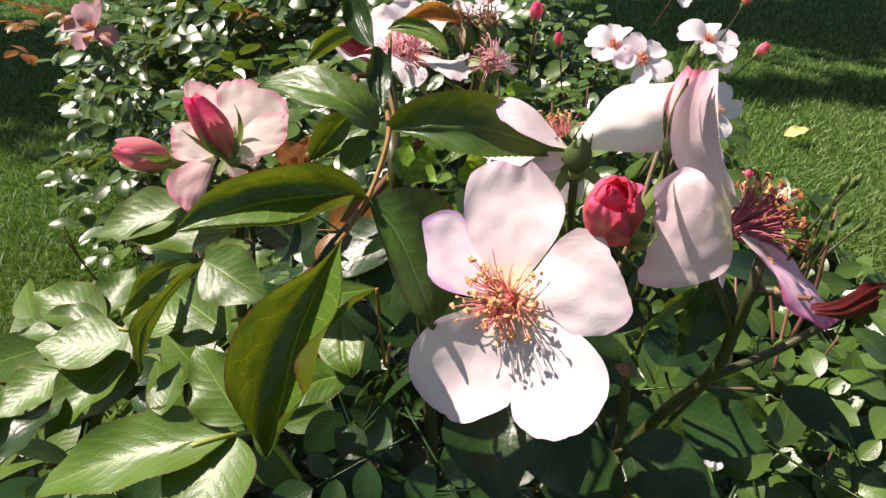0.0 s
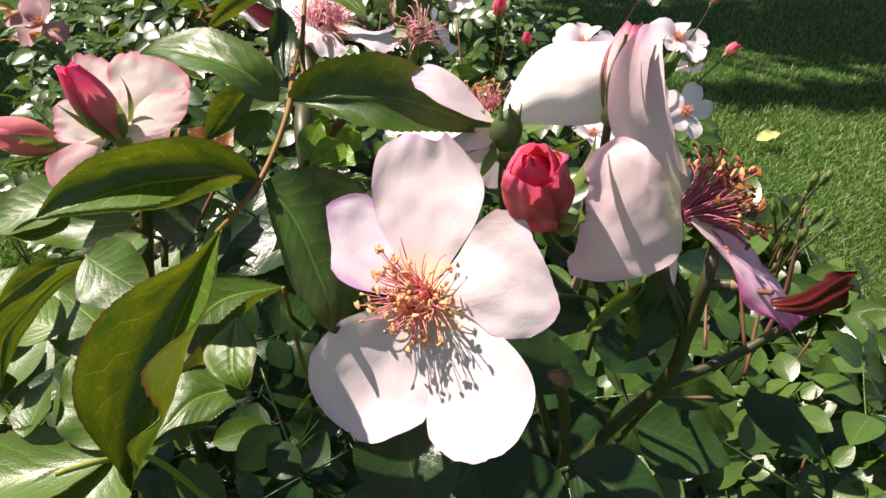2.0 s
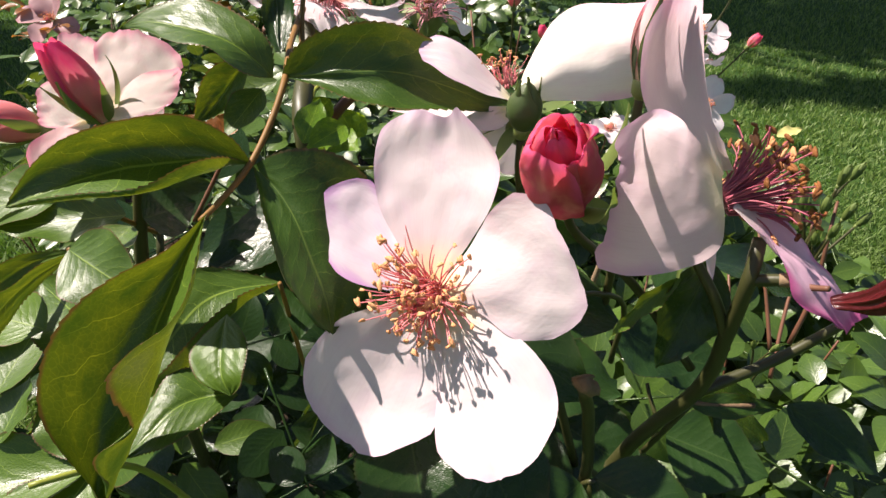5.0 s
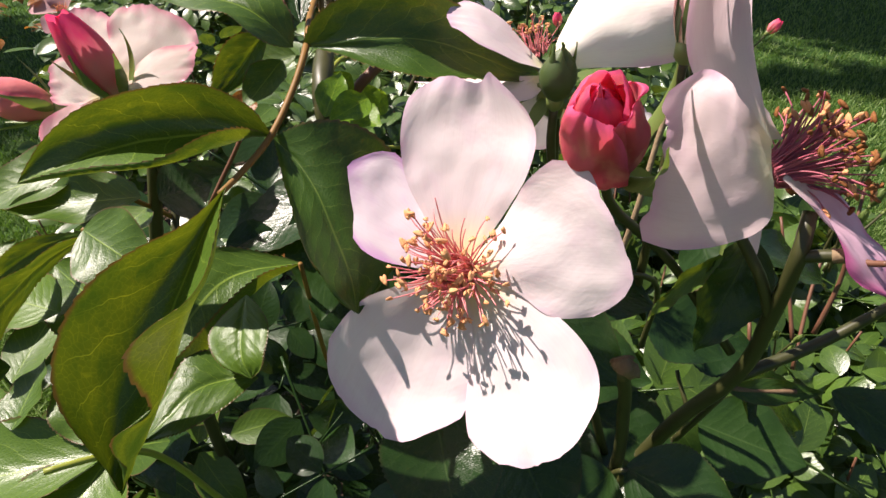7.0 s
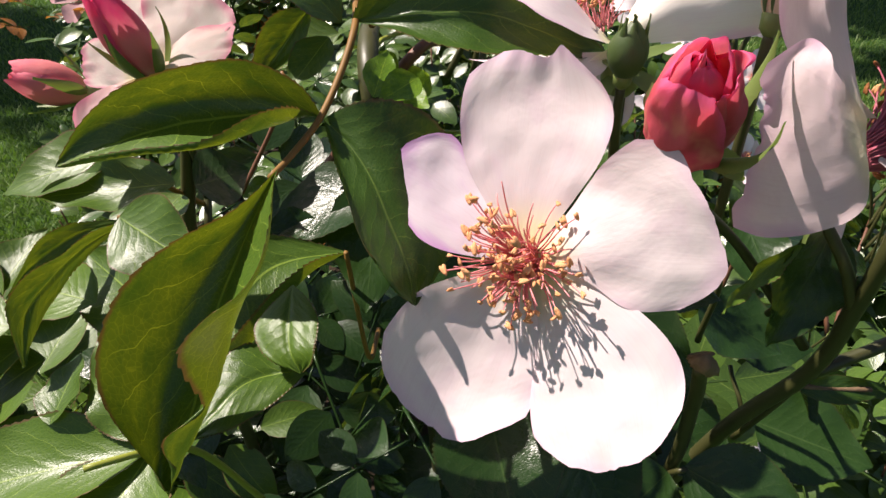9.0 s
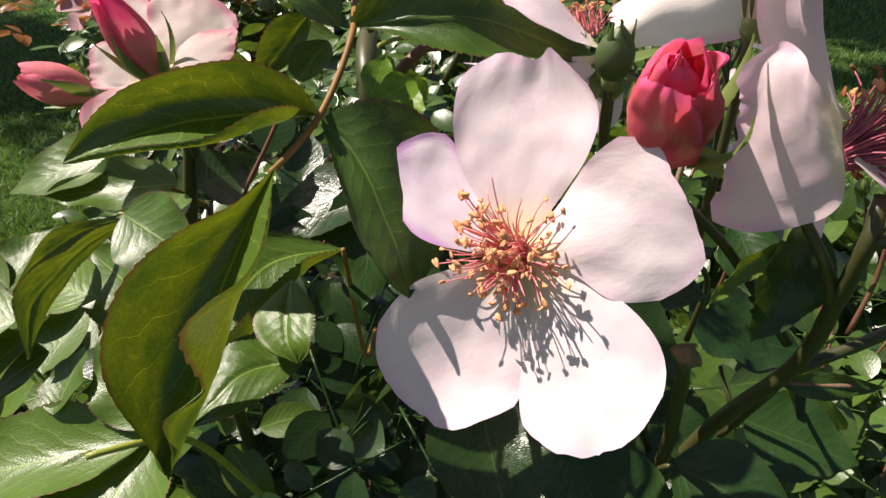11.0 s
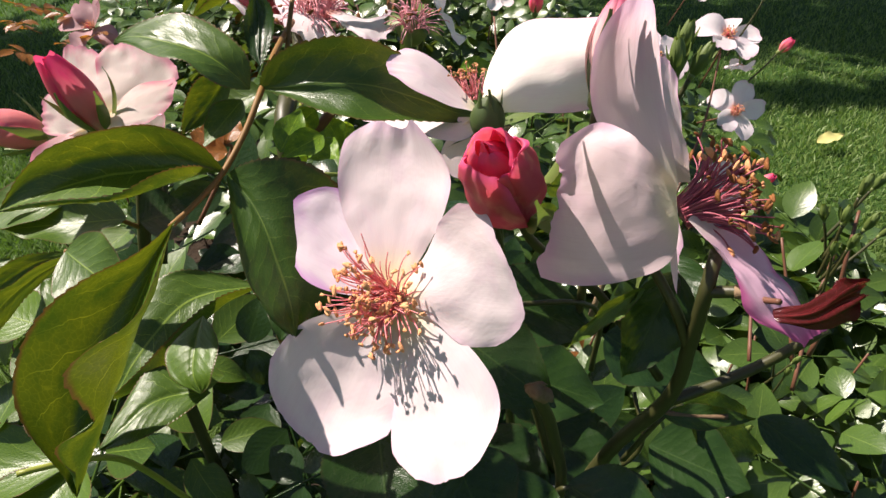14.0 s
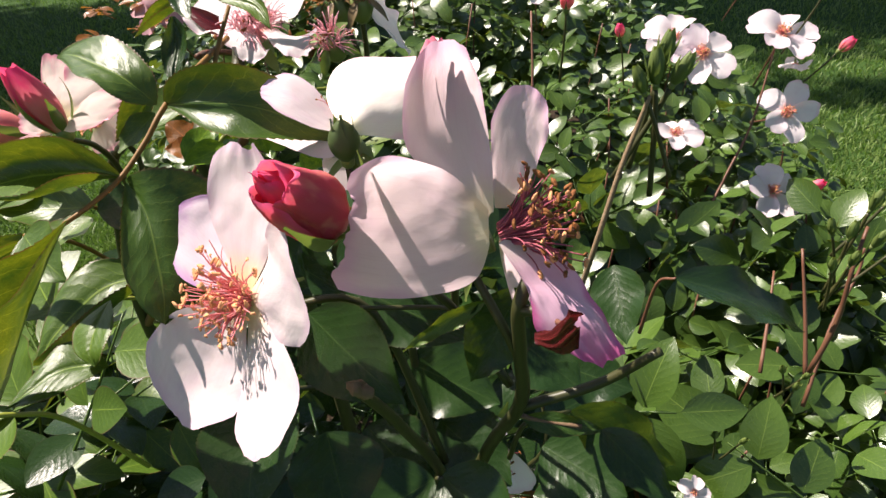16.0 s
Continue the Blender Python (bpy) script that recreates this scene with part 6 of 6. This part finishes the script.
def fill_bush(ob, spots, seed, singles, scale=1.0, meshes=None, lean=-0.05, rise=0.0, loose=0.36):
    """Leaves of one bush: the nearest ones each on its own, the rest joined."""
    r = random.Random(seed)
    base = Matrix.Translation(-Vector(ob.location))
    rest_v, rest_f, rest_t, count = [], [], [], 0
    for i, (x, y, z) in enumerate(spots):
        m = base @ spray_pose(r, x, y, z, 0.75, lean, rise, loose) @ Matrix.Scale(scale, 4)
        k = r.randrange(len(SPRAYS))
        if i < singles:
            bronze = r.random() < 0.015
            lf = new("leaf", SPRAY_BRONZE[k % 2] if bronze else (meshes or SPRAY_MESHES)[k])
            lf.parent = ob
            lf.matrix_basis = m
            continue
        v, f, t = SPRAYS[k]
        mm = np.array(m)
        v = np.asarray(v) @ mm[:3, :3].T + mm[:3, 3]
        rest_v.append(v)
        rest_f += [tuple(q + count for q in face) for face in f]
        rest_t += t
        count += len(v)
    if rest_v:
        me = mesh_of("foliage", np.concatenate(rest_v), rest_f, LEAF_FAR, rest_t)
        fo = new("foliage", me)
        fo.parent = ob
        tagged(fo, "dense glossy small green leaves", "", "", "stuff")


def bed_spots(x0, x1, y0, y1, count, seed):
    r = random.Random(seed)
    spots = []
    tries = 0
    while len(spots) < count and tries < count * 20:
        tries += 1
        x, y = r.uniform(x0, x1), r.uniform(y0, y1)
        if not bed_left(y) < x < bed_right(y):
            continue
        h = bed_height(x, y)
        z = h - abs(r.gauss(0, 0.075)) - (0.03 if r.random() < 0.3 else 0)
        if r.random() < 0.12:
            z = h + r.uniform(0, 0.05)
        if y < 0.42 and z > 0.66:
            continue
        spots.append((x, y, max(0.06, z)))
    return sorted(spots, key=lambda p: p[1] - 0.2 * p[0])


def red_cane(ob, points, r0=0.0025, r1=0.0014, material=None):
    part("cane", tube(points, r0, r1, 6, 4, 0.08), material or CANE_BROWN, ob)


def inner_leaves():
    """Leaves inside the bush, under its sloping outer face; their shade is put into a darkened green."""
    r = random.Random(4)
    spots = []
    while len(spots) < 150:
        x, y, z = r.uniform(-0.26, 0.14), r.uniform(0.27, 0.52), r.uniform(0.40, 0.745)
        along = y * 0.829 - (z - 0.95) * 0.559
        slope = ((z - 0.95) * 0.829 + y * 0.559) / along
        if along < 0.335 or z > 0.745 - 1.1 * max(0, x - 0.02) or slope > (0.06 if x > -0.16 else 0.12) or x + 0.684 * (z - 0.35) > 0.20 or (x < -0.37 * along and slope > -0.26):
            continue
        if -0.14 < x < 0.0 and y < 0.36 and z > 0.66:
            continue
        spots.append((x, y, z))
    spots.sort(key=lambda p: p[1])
    fill_bush(bush, spots, 14, 150, 1.0, SPRAY_DARKENED)


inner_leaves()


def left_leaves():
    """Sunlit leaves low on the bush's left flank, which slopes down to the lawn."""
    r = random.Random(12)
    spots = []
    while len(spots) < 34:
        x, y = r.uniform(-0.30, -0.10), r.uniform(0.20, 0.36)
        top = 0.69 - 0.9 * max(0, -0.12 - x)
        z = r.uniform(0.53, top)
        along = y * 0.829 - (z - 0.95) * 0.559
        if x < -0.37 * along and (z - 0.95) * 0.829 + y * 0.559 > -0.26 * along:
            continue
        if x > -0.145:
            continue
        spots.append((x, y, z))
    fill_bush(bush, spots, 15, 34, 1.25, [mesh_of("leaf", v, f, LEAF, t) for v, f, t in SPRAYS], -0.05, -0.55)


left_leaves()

BEHIND = "rose bushes behind"
right_bush = thing("rose_bush", (0.45, 0.70, 0.0), "lower rose bush with glossy leaves, red-brown stems and green buds", "rose bush", BEHIND)
fill_bush(right_bush, bed_spots(0.10, 0.9, 0.44, 1.0, 330, 31), 41, 290, 1.48, None, -0.10, 0.0, 0.62)
middle_bush = thing("rose_bush", (0.15, 1.35, 0.0), "rose bush with white single flowers and small green leaves", "rose bush", BEHIND)
fill_bush(middle_bush, bed_spots(-0.28, 0.75, 0.85, 2.3, 1000, 32), 42, 280)
left_bush = thing("rose_bush", (-0.50, 1.10, 0.0), "rose bush with dense shiny leaves at the lawn's edge", "rose bush", BEHIND)
fill_bush(left_bush, bed_spots(-1.0, -0.22, 0.45, 2.3, 800, 33), 43, 290, 1.12)

r = random.Random(9)
for ob, x0, x1, y0, y1, count in ((right_bush, 0.2, 0.65, 0.5, 0.95, 30), (middle_bush, -0.2, 0.55, 0.95, 1.7, 40), (left_bush, -0.75, -0.28, 0.7, 1.6, 14)):
    for k in range(count):
        x, y = r.uniform(x0, x1), r.uniform(y0, y1)
        h = bed_height(x, y) + r.uniform(-0.02, 0.08)
        red_cane(ob, [(ob.location.x * 0.4 + x * 0.6, ob.location.y * 0.3 + y * 0.7, 0.0), (x + r.uniform(-0.03, 0.03), y + r.uniform(-0.03, 0.03), h * 0.55), (x, y, h)])


# small open flowers on the bushes behind, seen whole
def far_flower(name, label, petal_mat, size, seed, cup=0.0):
    r2 = random.Random(seed)
    ob = thing(name, (0, 0, 0), label, "rose flower", "open roses on the bushes behind")
    for k in range(5):
        a = 2 * math.pi * k / 5 + r2.uniform(-0.15, 0.15)
        lift = r2.uniform(-0.25, 0.45) + cup
        way = np.array((math.cos(a), math.sin(a), lift)) * size * r2.uniform(0.9, 1.08)
        part("petal", blade(way * 0.05, way, (0, 0, 1), size * r2.uniform(0.78, 0.95), "petal", r2.uniform(-0.10, 0.12), r2.uniform(-0.30, 0.20), r2.uniform(-20, 60), r2.uniform(-20, 60), twist=r2.uniform(-35, 35), ripple=0.05, waves=1.2,
                            notch=r2.uniform(0, 0.08), nu=9, nv=9, rough=0.003, phase=k), petal_mat, ob)
    pieces = []
    for k in range(46):
        a, s = r2.uniform(0, 6.28), r2.uniform(0.1, 1.0)
        e = np.array((math.cos(a) * math.sin(s), math.sin(a) * math.sin(s), math.cos(s))) * r2.uniform(0.010, 0.016)
        pieces.append(tube([(0, 0, 0.001), e * 0.5, e], 0.0005, 0.0004, 4, 1))
    part("stamen_cluster", joined(*pieces), FILAMENT, ob)
    tips = []
    for v, f, t in pieces:
        tips.append(turned(np.mean(v[-4:], axis=0), (0, 0, 1), [(-0.001, 0.0004), (0, 0.0011), (0.001, 0.0004)], 5))
    part("anther_cluster", joined(*tips), ANTHER, ob)
    part("receptacle", turned((0, 0, -0.012), (0, 0, 1), [(0, 0.002), (0.005, 0.005), (0.010, 0.004), (0.012, 0.004)], 8), HIP, ob)
    part("stalk", tube([(0, 0, -0.011), (0.004, 0.002, -0.05), (0.0, 0.0, -0.13)], 0.0013, 0.0016, 5, 3), CANE_BROWN, ob)
    return ob


WHITE_LABEL = "white single rose with pink centre"
first = far_flower("rose_flower", WHITE_LABEL, PETAL_WHITE, 0.045, 1)
second = far_flower("rose_flower", WHITE_LABEL, PETAL_WHITE, 0.048, 2)


def facing(place, face, spin, size=1.0):
    f, x, y = frame_of(face)
    m = Matrix((x, y, f)).transposed().to_4x4()
    return Matrix.Translation(place) @ m @ Matrix.Rotation(spin, 4, 'Z') @ Matrix.Scale(size, 4)


first.matrix_basis = facing((0.3290, 1.0602, 0.6108), (-0.15, -0.75, 0.62), 0.3, 1.05)
second.matrix_basis = facing((0.4445, 1.0972, 0.6311), (0.0, -0.60, 0.80), 1.1, 1.08)
for place, face, spin, size in (((0.2863, 1.0865, 0.6253), (-0.3, -0.6, 0.7), 0.8, 0.95), ((0.4634, 1.0525, 0.5256), (0.1, -0.85, 0.5), 2.2, 0.98), ((0.4594, 0.9990, 0.4141), (0.0, -0.55, 0.83), 0.1, 0.9),
                                ((0.2986, 1.0041, 0.5031), (0.1, -0.35, 0.93), 1.7, 0.85), ((0.2712, 0.9796, 0.3866), (-0.3, -0.5, 0.8), 2.9, 0.45), ((0.4739, 1.0970, 0.5869), (0.3, -0.2, -0.9), 0.5, 0.45),
                                ((0.0751, 1.0893, 0.6955), (0.0, -0.5, 0.85), 0.5, 0.6), ((0.2533, 0.4002, 0.4451), (0.1, -0.6, 0.8), 0.9, 0.28), ((0.3934, 1.1533, 0.6927), (0.2, -0.5, 0.8), 0.9, 0.6)):
    copy_thing(first if spin > 1 else second, facing(place, face, spin) @ Matrix.Scale(size, 4))
pinkish = far_flower("rose_flower", "faded dusty pink rose among bronze young leaves", PETAL_DUSTY, 0.046, 3, 0.4)
pinkish.matrix_basis = facing((-0.6032, 1.1405, 0.6380), (0.0, -0.6, 0.8), 0.3, 1.0)
rb = random.Random(77)
for place in ((-0.7250, 1.1498, 0.6517), (-0.6909, 1.1361, 0.6315), (-0.6834, 1.1758, 0.6546), (-0.6451, 1.1025, 0.6174), (-0.5942, 1.1703, 0.6464), (-0.6709, 1.0772, 0.6156), (-0.7645, 1.1946, 0.6645), (-0.6178, 1.1280, 0.6194), (-0.5743, 1.2049, 0.6620)):
    lf = new("leaf", SPRAY_BRONZE[rb.randrange(2)])
    lf.parent = left_bush
    lf.matrix_basis = Matrix.Translation(-Vector(left_bush.location)) @ spray_pose(rb, *place) @ Matrix.Scale(0.8, 4)

# pink buds and green bud clusters behind
small = bud("rose_bud", (0, 0, 0), (0, 0, 0.026), 0.018, "small pink rosebud on a thin stalk", "buds on the bushes behind", PETAL_ROSE, 0.1, 4, 0.014, 25, 0, [(0, 0.002, -0.03), (0.003, 0.004, -0.10)], 4)
green = bud("rose_bud", (0, 0, 0), (0, 0, 0.019), 0.0080, "tight green rosebud in a cluster", "buds on the bushes behind", SEPAL, 0.0, 4, 0.016, 8, 0, [(0, 0.001, -0.02), (0.002, 0.002, -0.06)], 3)
small.matrix_basis = facing((0.5310, 1.0975, 0.6069), (0.5, -0.2, 0.8), 0)
for place, face in (((0.4860, 1.0917, 0.6908), (0.3, -0.2, 0.9)), ((0.2186, 1.2296, 0.5843), (-0.2, -0.2, 0.95)), ((0.5073, 0.9920, 0.4258), (0.6, -0.3, 0.7)), ((0.1203, 0.8712, 0.7219), (0.0, -0.2, 0.95))):
    copy_thing(small, facing(place, face, 0.4))
green.matrix_basis = facing((0.3620, 0.5294, 0.6261), (0.0, -0.1, 1), 0)
HIGH_BUDS = (((0.3765, 0.5430, 0.6462), (0.2, 0, 1), 1.1), ((0.3925, 0.5548, 0.6459), (0.5, 0, 0.9), 1.0), ((0.3798, 0.5264, 0.6216), (0.3, -0.1, 0.9), 1.0), ((0.3980, 0.5318, 0.6118), (0.6, 0, 0.8), 0.9),
                          ((0.3569, 0.5480, 0.6180), (-0.3, 0, 0.95), 0.9), ((0.3555, 0.5006, 0.6192), (0.1, -0.2, 0.95), 0.9), ((0.3425, 0.4977, 0.6149), (-0.2, -0.2, 0.95), 0.8))
LOW_BUDS = (((0.3734, 0.5493, 0.4303), (0.0, -0.3, 0.95), 0.8), ((0.3811, 0.5572, 0.4395), (0.3, -0.3, 0.9), 0.8), ((0.3610, 0.5570, 0.4449), (-0.3, -0.3, 0.9), 0.8), ((0.2867, 0.4795, 0.4256), (-0.2, -0.3, 0.9), 0.8),
                          ((0.3109, 0.4807, 0.4203), (0.2, -0.3, 0.9), 0.7), ((0.1826, 0.4771, 0.7719), (-0.1, 0, 1), 1.4), ((0.1754, 0.4726, 0.7674), (-0.4, 0, 0.9), 1.1), ((0.1939, 0.4791, 0.7715), (0.4, 0, 0.9), 1.3), ((0.1854, 0.4853, 0.7828), (0.15, 0, 1), 1.3))
for place, face, size in HIGH_BUDS + LOW_BUDS:
    copy_thing(green, facing(place, face, 0.7) @ Matrix.Scale(size, 4))
# long stems that stand out
red_cane(right_bush, [(0.1396, 0.4424, 0.5919), (0.1519, 0.4420, 0.6589), (0.1650, 0.4595, 0.7159), (0.1742, 0.4699, 0.7460), (0.1793, 0.4722, 0.7657)], 0.0024, 0.0016, CUT)
red_cane(right_bush, [(0.3911, 0.5565, 0.4001), (0.4147, 0.6079, 0.4674), (0.4399, 0.6461, 0.5152), (0.4394, 0.6511, 0.5404)])
red_cane(right_bush, [(0.3920, 0.5736, 0.4244), (0.3877, 0.6100, 0.4782), (0.3801, 0.6492, 0.5369)])
red_cane(right_bush, [(0.3537, 0.4961, 0.5052), (0.3653, 0.5060, 0.5556), (0.3658, 0.5143, 0.6037), (0.3755, 0.5354, 0.6351)])
red_cane(right_bush, [(0.3517, 0.5846, 0.4163), (0.3634, 0.6370, 0.4529), (0.3731, 0.6837, 0.4819)])
red_cane(middle_bush, [(0.3391, 0.9207, 0.3711), (0.3799, 0.9824, 0.4485), (0.4133, 1.0329, 0.5117), (0.4368, 1.0914, 0.6072)])
red_cane(middle_bush, [(0.0795, 0.8446, 0.5135), (0.0815, 0.9076, 0.6037), (0.0727, 0.9687, 0.6943)])
